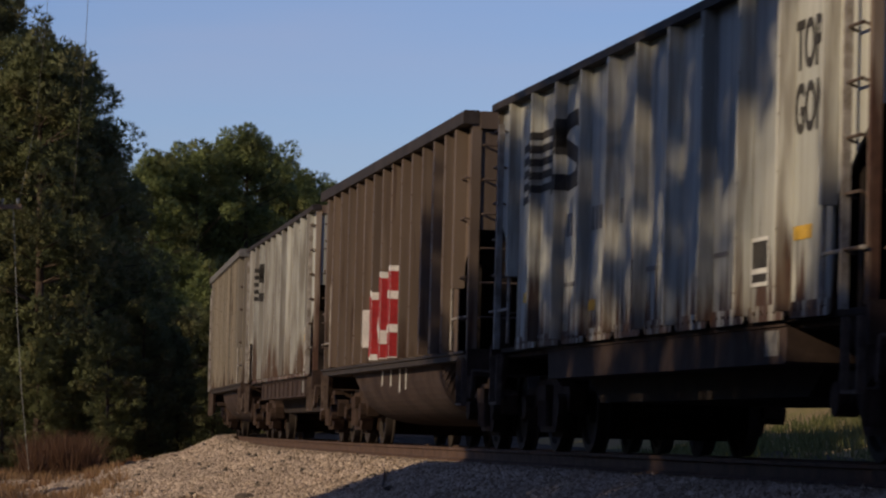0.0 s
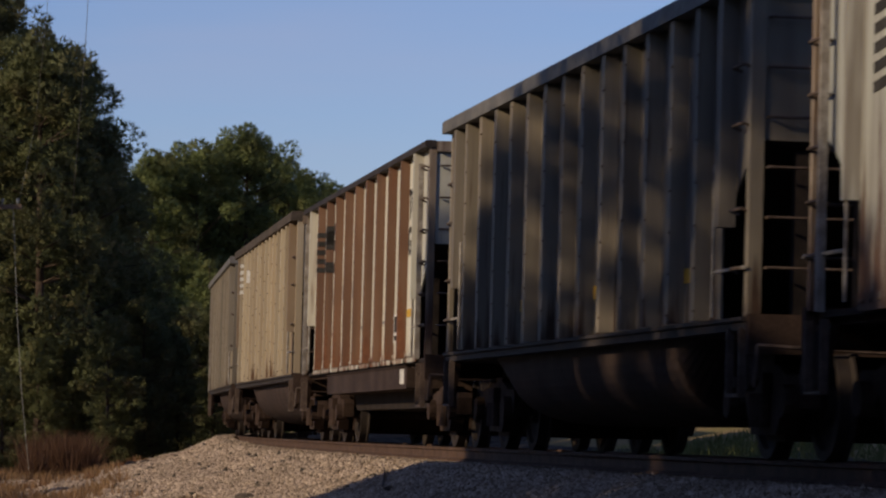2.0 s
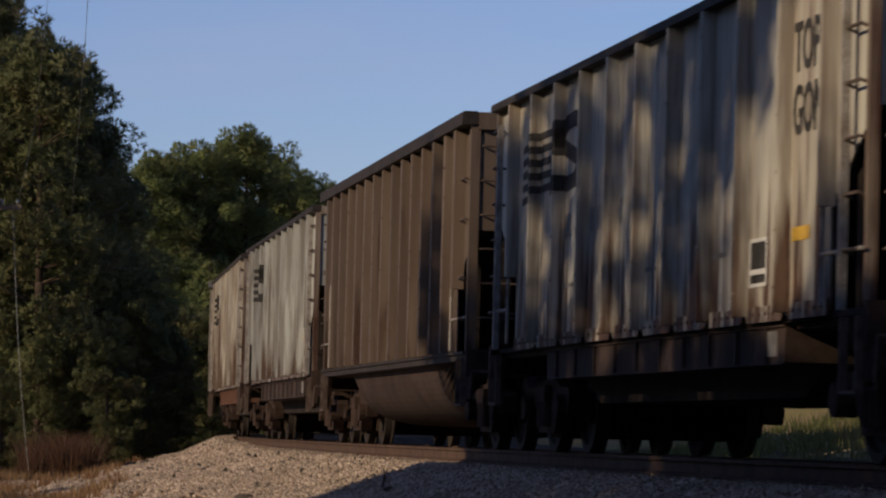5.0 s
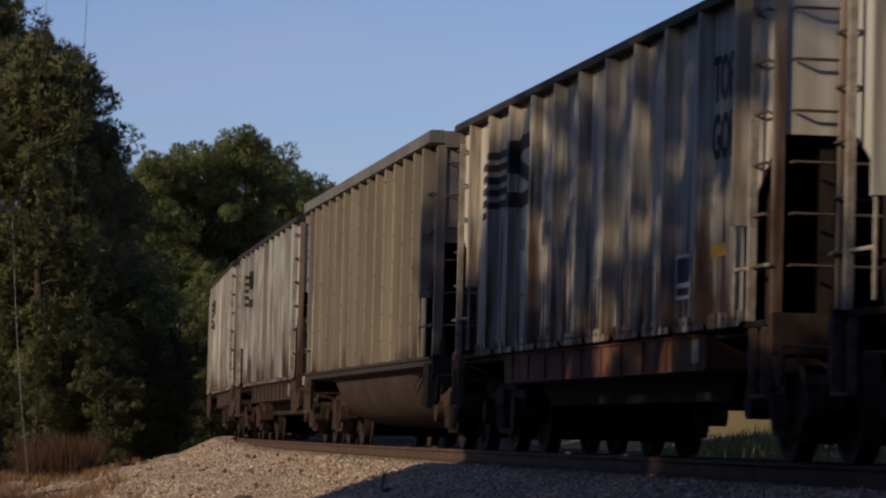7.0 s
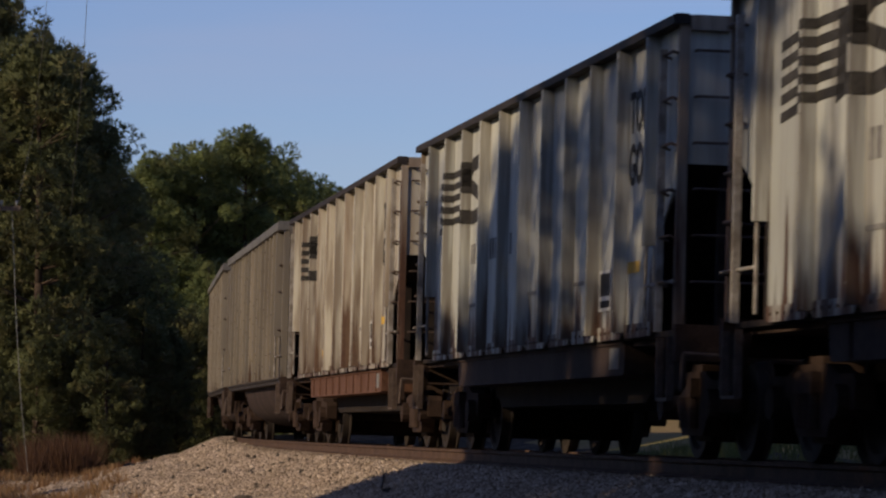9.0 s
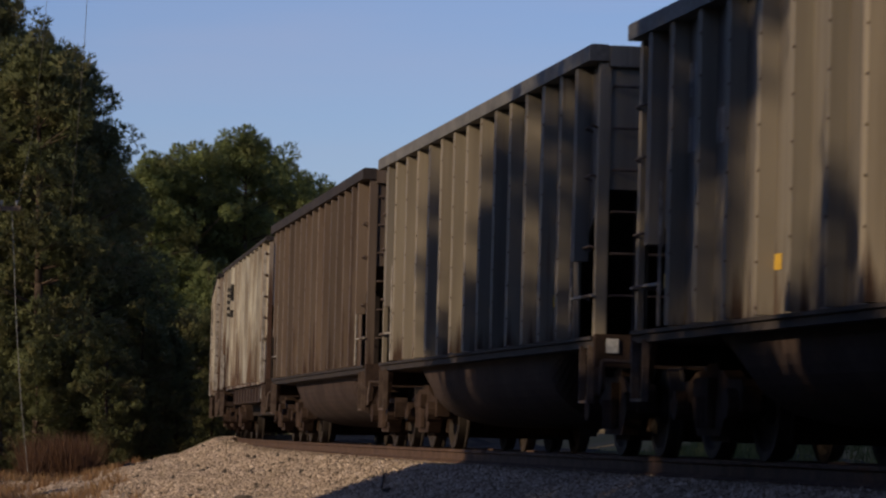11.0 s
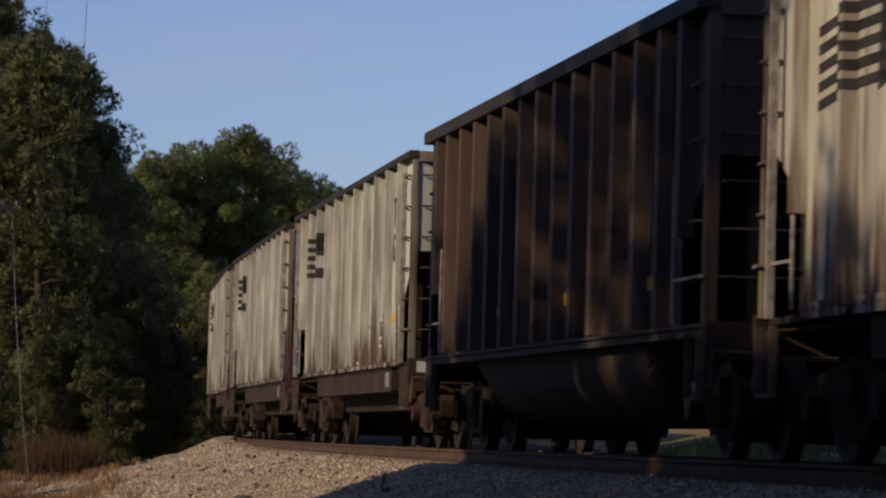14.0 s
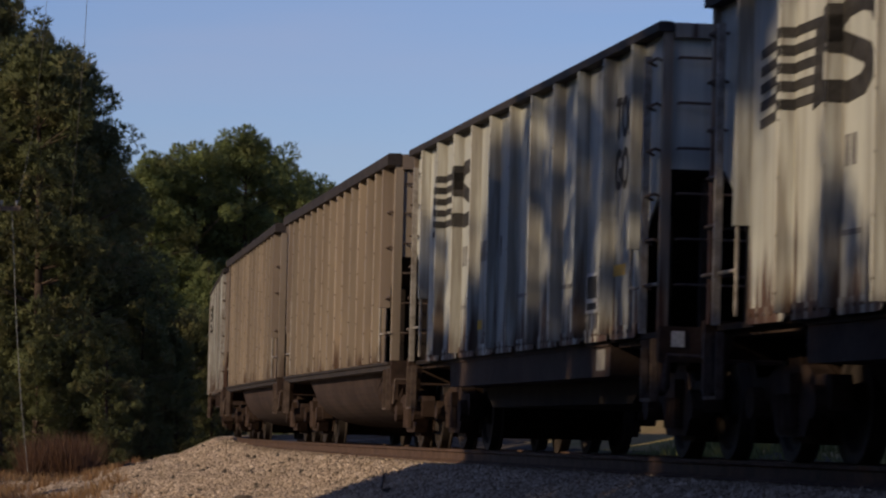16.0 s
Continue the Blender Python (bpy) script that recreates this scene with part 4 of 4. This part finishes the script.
def grass(name, seed, count, where, tall, mat, label):
    rng = np.random.default_rng(seed)
    verts, tris = [], []
    for i in range(count):
        x, y, z = where(rng)
        for b in range(7):
            q = rng.uniform(0, 2 * math.pi)
            h = tall * rng.uniform(0.4, 1.1)
            lx, ly = rng.normal(0, 0.35 * h, 2)
            ox, oy = x + rng.normal(0, 0.06), y + rng.normal(0, 0.06)
            w = 0.012 + 0.008 * rng.random()
            o = len(verts)
            verts += [(ox - w * math.cos(q), oy - w * math.sin(q), z - 0.02), (ox + w * math.cos(q), oy + w * math.sin(q), z - 0.02), (ox + lx, oy + ly, z + h)]
            tris.append((o, o + 1, o + 2))
    return tagged(raw(name, verts, tris, mat), label, "grass", kind="stuff")


def near_side(rng):
    while True:
        s, la = rng.uniform(45, 125), rng.uniform(3.6, 16)
        x, y, _ = beside(s, la, 0)
        clump = noise.noise((x * 0.55, y * 0.30, 8)) + 0.10 * (la - 6.0)
        if clump > rng.uniform(-0.1, 0.35):
            return x, y, ground_height(x, y) if la > 5.4 else ballast_z(s, la)


def far_side(rng):
    s, la = rng.uniform(2, 60), -rng.uniform(4, 24)
    x, y, _ = beside(s, la, 0)
    return x, y, ground_height(x, y)


grass("dry_grass", 11, 9000, near_side, 0.24, M_DRY, "straw-brown dry grass along the foot of the bank")
grass("green_grass", 12, 9000, far_side, 0.30, M_GRASS, "sunlit yellow-green grass on the bank beyond the rails")


def brush_side(rng):
    x, y = at_bearing(rng.choice((62, 104, 122, 150)) + rng.normal(0, 9), rng.uniform(101, 107))
    return x, y, ground_height(x, y)


def at_bearing(px, dist):
    return (px - 784) / F * dist, dist


F = 6500.0
grass("brown_brush", 13, 420, brush_side, 1.25, M_BRUSH, "dead red-brown brush at the foot of the pines")


def dirt_road():
    pr = lambda s: [(-la, ground_height(*beside(s, -la, 0)[:2]) + 0.05) for la in (8.0, 9.0, 10.0, 11.0, 12.0)]
    tagged(strip("dirt_road", pr, 100, 165, 1.5, M_ROAD), "pale sunlit dirt road beyond the rails", "road", kind="structure")


M_ROAD = rough_metal("pale_dirt", (0.42, 0.36, 0.29), (0.52, 0.46, 0.38), 0.95, 0.8)
dirt_road()
# dark strip added where the train's own shade falls beyond the rails
tagged(strip("cinder_bed", lambda s: [(-la, max(ballast_z(s, -la) if la < 3 else -9, ground_height(*beside(s, -la, 0)[:2])) + 0.04) for la in (1.6, 2.2, 3.0, 4.0, 5.0, 6.0, 7.0)], -5, 165, 1.5, M_SHADE_CLINKER),
       "dark strip deepening the train's shade beyond the rails", "ballast", kind="structure")



def bank_point(s, la):
    x, y, _ = beside(s, la, 0)
    return Vector((x, y, ballast_z(s, la)))


def lump(name, s, la, size, label):
    bm = bmesh.new()
    bmesh.ops.create_icosphere(bm, subdivisions=2, radius=1.0)
    for v in bm.verts:
        v.co *= 1 + 0.35 * noise.noise(v.co * 1.4 + Vector((s, la, 0)))
        v.co = Vector((v.co.x * size, v.co.y * size * 0.6, v.co.z * size * 0.4))
    me = bpy.data.meshes.new(name)
    bm.to_mesh(me)
    bm.free()
    me.materials.append(None)
    return tagged(part(name, me, M_TIE, None, "", Matrix.Translation(bank_point(s, la) + Vector((0, 0, size * 0.15)))), label, "debris")


lump("broken_timber", 33.5, 3.25, 0.14, "dark broken lump of timber on the ballast")
lump("broken_timber", 71.0, 3.0, 0.16, "dark broken lump of timber on the ballast")
lump("broken_timber", 82.0, 3.6, 0.20, "dark broken lump of timber on the ballast")
stick = Shape()
a0, a1 = bank_point(27.8, 2.2) + Vector((0, 0, 0.03)), bank_point(31.5, 1.7) + Vector((0, 0, 0.04))
stick.tube(a0, a0.lerp(a1, 0.5) + Vector((0.02, 0, 0.03)), 0.014, 6).tube(a0.lerp(a1, 0.5) + Vector((0.02, 0, 0.03)), a1, 0.014, 6, 0.008)
tagged(part("dead_stick", stick.mesh("dead_stick"), M_TIE), "dark dead stick lying on the ballast", "stick")

# ---- trees ----


def pine_meshes(seed, height, spread, low, per=34, m=8, thick=0.020):
    """Trunk with limbs, and a crown of needle tufts gathered in uneven clumps."""
    puffy = thick < 0.05  # full clumps on the near stands, open ragged ones elsewhere
    rng = np.random.default_rng(seed)
    wood = Shape()
    bend = rng.normal(0, 0.25, 2)

    def trunk(z):
        t = z / height
        return Vector((bend[0] * t * t, bend[1] * t * t, z))
    n = 9
    for i in range(n):
        a, b = height * i / n, height * (i + 1) / n
        wood.tube(trunk(a), trunk(b), 0.21 * (1 - 0.9 * a / height) + 0.015, 8, 0.21 * (1 - 0.9 * b / height) + 0.015)
    clumps = []
    z = low * height
    while z < height - 0.4:
        t = (z - low * height) / (height * (1 - low))
        reach = spread * (math.sin(math.pi * min(1, 0.22 + 0.74 * t)) ** 0.8) * (1 - 0.25 * t)
        for b in range(rng.integers(3, 6)):
            q = rng.uniform(0, 2 * math.pi)
            r = reach * rng.uniform(0.55, 1.12)
            tip = trunk(z) + Vector((math.cos(q) * r, math.sin(q) * r, r * rng.uniform(0.05, 0.5)))
            wood.tube(trunk(z), tip, 0.045, 5, 0.012)
            for u in ((0.5, 1.0) if puffy else (0.45, 0.75, 1.0)):
                if u < 1 and rng.random() < 0.25:
                    continue
                c = trunk(z).lerp(tip, u) + Vector(rng.normal(0, 0.22, 3))
                clumps.append((c, rng.uniform(0.42, 0.80) if puffy else rng.uniform(0.36, 0.68)))
        z += rng.uniform(0.42, 0.72)
    clumps.append((trunk(height), 0.4))
    C = np.array([tuple(c) for c, _ in clumps])
    Rr = np.array([r for _, r in clumps])
    k = len(C) * per
    idx = np.repeat(np.arange(len(C)), per)
    d = rng.normal(size=(k, 3))
    d /= np.linalg.norm(d, axis=1, keepdims=True)
    base = C[idx] + d * (Rr[idx] * rng.uniform(0.3, 1.0, k) ** (0.4 if puffy else 0.6))[:, None] * np.array([1, 1, 0.78])
    # each tuft: needles fanning out
    out = d[:, None, :] * 0.9 + rng.normal(size=(k, m, 3)) * 0.55 + np.array([0, 0, 0.35])
    out /= np.linalg.norm(out, axis=2, keepdims=True)
    ln = rng.uniform(*((0.13, 0.26) if puffy else (0.10, 0.21)), (k, m, 1)) * (1 + 8 * (thick - 0.02))
    tip = base[:, None, :] + out * ln
    side = np.cross(out, rng.normal(size=(k, m, 3)))
    side /= np.linalg.norm(side, axis=2, keepdims=True) + 1e-9
    side *= thick
    root = base[:, None, :] + out * ln * 0.1
    v = np.stack([root + side, root - side, tip], 2).reshape(-1, 3)
    tris = np.arange(3 * k * m).reshape(-1, 3)
    # needles shade as the rounded clump that they belong to
    tri = v.reshape(-1, 3, 3)
    way = np.repeat(d, m, 0)
    face = np.cross(tri[:, 1] - tri[:, 0], tri[:, 2] - tri[:, 0])
    flip = (face * way).sum(1) < 0
    tri[flip] = tri[flip][:, ::-1]
    soft = way + 0.35 * rng.normal(size=way.shape)
    soft /= np.linalg.norm(soft, axis=1, keepdims=True)
    return wood, tri.reshape(-1, 3), tris, np.repeat(soft, 3, 0)


PINES = []
for seed, h, sp, low, per, m, thick in ((1, 15, 2.7, 0.16, 95, 6, 0.022), (2, 14, 2.4, 0.30, 95, 6, 0.022), (3, 16, 2.6, 0.42, 95, 6, 0.022), (4, 13, 2.9, 0.10, 95, 6, 0.022),
                                       (5, 15, 2.6, 0.50, 8, 5, 0.060), (6, 13, 3.0, 0.08, 24, 5, 0.065), (7, 15, 1.9, 0.72, 22, 5, 0.060), (8, 12, 0.7, 0.87, 16, 5, 0.060),
                                       (1, 15, 2.7, 0.16, 95, 6, 0.022), (2, 14, 2.4, 0.30, 95, 6, 0.022), (3, 16, 2.6, 0.42, 95, 6, 0.022), (4, 13, 2.9, 0.10, 95, 6, 0.022)):
    wood, v, tris, soft = pine_meshes(seed, h, sp, low, per, m, thick)
    t = new("pine_tree")
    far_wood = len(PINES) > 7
    tagged(t, "pine tree toned sunlit pale green, in the wood beyond the bend" if far_wood else "tall pine tree with ragged dark green crown", "tree", "pines beside the line")
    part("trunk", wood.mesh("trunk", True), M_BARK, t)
    # same crowns twice: sunlight toned into the far set, shade into the near
    c = raw("crown", v, tris, M_NEEDLES_SUNLIT if far_wood else M_NEEDLES_SHADED)
    c.data.polygons.foreach_set("use_smooth", np.ones(len(tris), bool))
    c.data.normals_split_custom_set_from_vertices(soft)
    c.parent = t
    PINES.append([t, h, False])


def pine(kind, x, y, height, turn, lean=0.0):
    t, h, used = PINES[kind]
    q = height / h
    m = Matrix.Translation((x, y, ground_height(x, y) - 0.1)) @ pose(0, 0, 0, lean, 0, turn)
    if not used:
        PINES[kind][2] = True
        t.matrix_basis = m
        t.scale = (q, q, q)
        return t
    o = copy_thing(t, m)
    o.scale = (q, q, q)
    return o


# the near stand beside the bank, then the wood beyond the bend
for px, dist, h, k, turn in ((-60, 116, 16.2, 0, 10), (15, 120, 15.6, 3, 80), (70, 114, 13.6, 0, 200), (112, 124, 13.9, 1, 40), (160, 119, 11.6, 3, 300),
                             (200, 128, 11.0, 0, 130), (210, 134, 9.8, 1, 20), (120, 140, 13, 2, 90), (40, 140, 14, 1, 170)):
    pine(k, *at_bearing(px, dist), h, turn)
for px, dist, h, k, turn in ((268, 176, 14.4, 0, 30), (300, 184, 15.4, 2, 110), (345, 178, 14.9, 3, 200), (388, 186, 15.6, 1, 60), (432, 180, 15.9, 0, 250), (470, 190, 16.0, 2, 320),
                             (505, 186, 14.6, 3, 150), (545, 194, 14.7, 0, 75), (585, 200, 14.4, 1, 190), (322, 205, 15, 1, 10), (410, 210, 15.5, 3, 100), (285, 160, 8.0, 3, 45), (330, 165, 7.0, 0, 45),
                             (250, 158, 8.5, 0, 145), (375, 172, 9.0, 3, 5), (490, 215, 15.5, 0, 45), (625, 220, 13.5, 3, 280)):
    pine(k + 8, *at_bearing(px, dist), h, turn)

# undergrowth at the foot of the wood
for i in range(26):
    px = 5 + 15.5 * i
    dist = (110, 118, 127, 139)[i % 4] + (i % 3) * 3 + max(0, px - 230) * 0.16
    pine((3, 5)[i % 2], *at_bearing(px, dist), 3.2 + 1.6 * ((i * 7) % 5) / 4 + (1.5 if px > 200 else 0), 53 * i)

# the stand behind the camera's left shoulder, between the low sun and the line


def in_sun_of(s, z, far):
    """Where something must stand, far metres towards the sun, to shade the side of the train at s and height z."""
    x, y, _ = beside(s, 1.55, 0)
    return x + SUN_TO.x * far, y + SUN_TO.y * far, z + SUN_TO.z * far


for s, z, far, k, turn, more in ((23.2, 3.6, 26, 4, 15, 1.2), (19.6, 5.0, 30, 4, 140, 1.2), (21.2, 4.0, 16, 4, 250, 5.5), (17.0, 4.2, 17, 4, 60, 5.0), (24.0, 2.6, 19, 4, 190, 1.2), (15.6, 4.0, 25, 4, 80, 1.0),
                                (26.6, 2.0, 18, 4, 45, 0.8), (29.6, 3.4, 17, 7, 75, 0.8), (11.5, 2.25, 19, 7, 110, 0.8), (15.2, 7.0, 17, 6, 40, 0.4), (13.8, 7.7, 17, 6, 200, 0.4), (7.5, 1.6, 17, 4, 220, 0.3), (2.0, 3.4, 16, 4, 300, 5.0), (-6.0, 4.5, 18, 4, 30, 5.0), (-14.0, 5.0, 20, 4, 70, 5.0)):
    x, y, top = in_sun_of(s, z, far)
    pine(k, x, y, top + more, turn)
for s, z, far, k, turn in ((25.6, 2.5, 20, 5, 200), (24.4, 3.4, 19, 5, 150), (15.6, 1.1, 13, 5, 30), (13.9, 1.15, 14, 5, 130), (12.3, 1.05, 13, 5, 250), (10.3, 1.05, 14, 5, 310), (8.2, 1.0, 13, 5, 60), (29.9, 0.6, 14, 5, 95), (28.9, 1.0, 15, 5, 215), (28.2, 1.35, 13, 5, 300), (27.6, 0.4, 14, 5, 40), (26.8, 0.9, 15, 5, 160), (25.0, 1.0, 14, 5, 280), (21.5, 1.1, 15, 5, 10), (18.0, 1.0, 14, 5, 100), (14.5, 1.1, 15, 5, 190),
                          (11.5, 0.9, 13, 5, 240), (8.5, 1.0, 15, 5, 330), (5.0, 1.0, 13, 5, 20), (1.5, 1.0, 15, 5, 70), (-2.0, 1.0, 14, 5, 330), (-6.0, 1.1, 14, 5, 110), (13.2, 1.0, 12, 5, 15), (11.0, 1.0, 17, 5, 75), (9.6, 1.0, 12, 5, 135), (7.0, 1.1, 17, 5, 255)):
    x, y, top = in_sun_of(s, z, far)
    pine(k, x, y, top + 1.2, turn)
# unseen thick low hedge, added to keep sky and sun off the trucks
for i in range(22):
    x, y, top = in_sun_of(27.8 - 1.85 * i, 0.95 + 0.30 * math.sin(i * 1.9), 10.5 + 1.5 * (i % 2))
    pine(5, x, y, top + 1.1, 61 * i)
# out-of-view trees, added to keep the foot of the near stand in shade
for px, dist, h in ((-330, 96, 14), (-260, 102, 15), (-420, 104, 16), (-200, 108, 13), (-300, 114, 15.5), (-480, 112, 16.5), (-150, 116, 13.5), (-380, 122, 16), (-240, 124, 14), (-150, 98, 11), (-220, 92, 12)):
    pine(4, *at_bearing(px, dist), h, dist * 7)
# unseen camera-side wood, added against sky light, low enough to let the sun over
for i in range(18):
    y = 52 + 5.2 * i + 1.5 * math.sin(i * 2.1)
    x = -0.128 * y - 12 - 5 * (i % 3)
    pine(4 + i % 2, x, y, 6.5 + 1.6 * (i % 3) + 0.7 * math.sin(i), 37 * i)

# unseen wood added round behind the camera to cut the sky light
for i in range(40):
    q = radians(150 + 5.6 * i)
    r = 46 + 6 * (i % 3)
    x, y = -4 + r * math.cos(q), 30 + r * 1.15 * math.sin(q)
    pine(4 + i % 2, x, y, 13.5 + 1.5 * math.sin(i * 1.7), 71 * i)

# ---- pole and wires ----


def utility_pole():
    d = 104.0
    ob = new("utility_pole")
    tagged(ob, "weathered timber pole with a crossarm and insulators", "utility pole")
    x0, y0 = at_bearing(-30, d)
    z = EYE + (750 - 366) / F * d
    pole = Shape().tube((x0, y0, -1.4), (x0, y0, z + 0.5), 0.15, 10, 0.11)
    part("pole", pole.mesh("pole", True), M_POLE, ob)
    x1, _ = at_bearing(38, d)
    arm = Shape().box(2 * x0 - x1, x1, y0 - 0.22, y0 - 0.10, z - 0.07, z + 0.07)
    part("crossarm", arm.mesh("crossarm"), M_POLE, ob)
    for px in (4, 31):
        xi, _ = at_bearing(px, d)
        s = Shape().tube((xi, y0 - 0.16, z + 0.06), (xi, y0 - 0.16, z + 0.13), 0.02, 6).tube((xi, y0 - 0.16, z + 0.13), (xi, y0 - 0.16, z + 0.24), 0.05, 8, 0.035)
        part("insulator", s.mesh("insulator"), M_WIRE, ob)
    return ob


utility_pole()


def cable(name, pts, r, label):
    s = Shape()
    for p, q in zip(pts, pts[1:]):
        s.tube(p, q, r, 5)
    return tagged(part(name, s.mesh(name), M_WIRE), label, "wire")


def seen_at(px, py, d):
    x, y = at_bearing(px, d)
    return (x, y, EYE + (750.7 - py) / F * d)


cable("guy_wire", [seen_at(22, 372, 104), seen_at(30, 560, 103), seen_at(38, 690, 102), seen_at(52, 832, 101)], 0.009, "thin grey guy wire down from the crossarm to the ground")
cable("power_line", [seen_at(156, -60, 90), seen_at(149, 70, 96), seen_at(138, 220, 103), seen_at(126, 380, 110)], 0.008, "thin overhead wire against the sky")
cable("power_line", [seen_at(86, -60, 92), seen_at(78, 40, 97), seen_at(60, 220, 104), seen_at(31, 362, 104)], 0.006, "thin overhead wire against the sky")


# ---- what moves ----
# metres run by the train at each half second
RUN = ((0, -17.3), (0.5, -6.6), (1, 5.4), (1.5, 16.4), (2, 28.0), (2.5, 39.0), (3, 50.8), (3.5, 61.4), (4, 73.0), (6.5, 130.3), (7, 142.0), (7.5, 152.8), (8, 164.4), (8.5, 176.0), (9, 187.4),
       (11.5, 244.0), (12, 255.6), (12.5, 267.1), (13, 278.7), (13.5, 290.2), (14, 301.7), (14.5, 313.2), (15, 325.2), (15.5, 336.5), (16, 348.6))
SPEED = 22.85


def run(t):
    """Distance run; the steady speed carries it across the times between."""
    ts = [q[0] for q in RUN]
    return SPEED * t + float(np.interp(t, ts, [d - SPEED * u for u, d in RUN]))


def car_pose(s):
    """A car whose truck centres stand on the line, s being its middle."""
    x1, y1, _ = line(s - BOGIE)
    x2, y2, _ = line(s + BOGIE)
    yaw = math.atan2(y1 - y2, x1 - x2)
    return Matrix.Translation(((x1 + x2) / 2, (y1 + y2) / 2, 0)) @ Matrix.Rotation(yaw, 4, "Z") @ Matrix.Rotation(-B, 4, "X")


def motions():
    for i, car in CARS.items():
        walk(car, [(t / 4, car_pose(PITCH * i - run(t / 4))) for t in range(65)])
    for i, wheel, x in WHEELSETS:
        rows, turn = [], 0.0
        for n in range(481):
            t = n / 30
            shown = -4 < PITCH * i - run(t) < 80
            if shown or n in (0, 480):
                rows.append((t, pose(x, 0, 0.457, 0, turn, 0)))
            turn += 86.0 if shown else 0.0
        walk(wheel, rows)


motions()
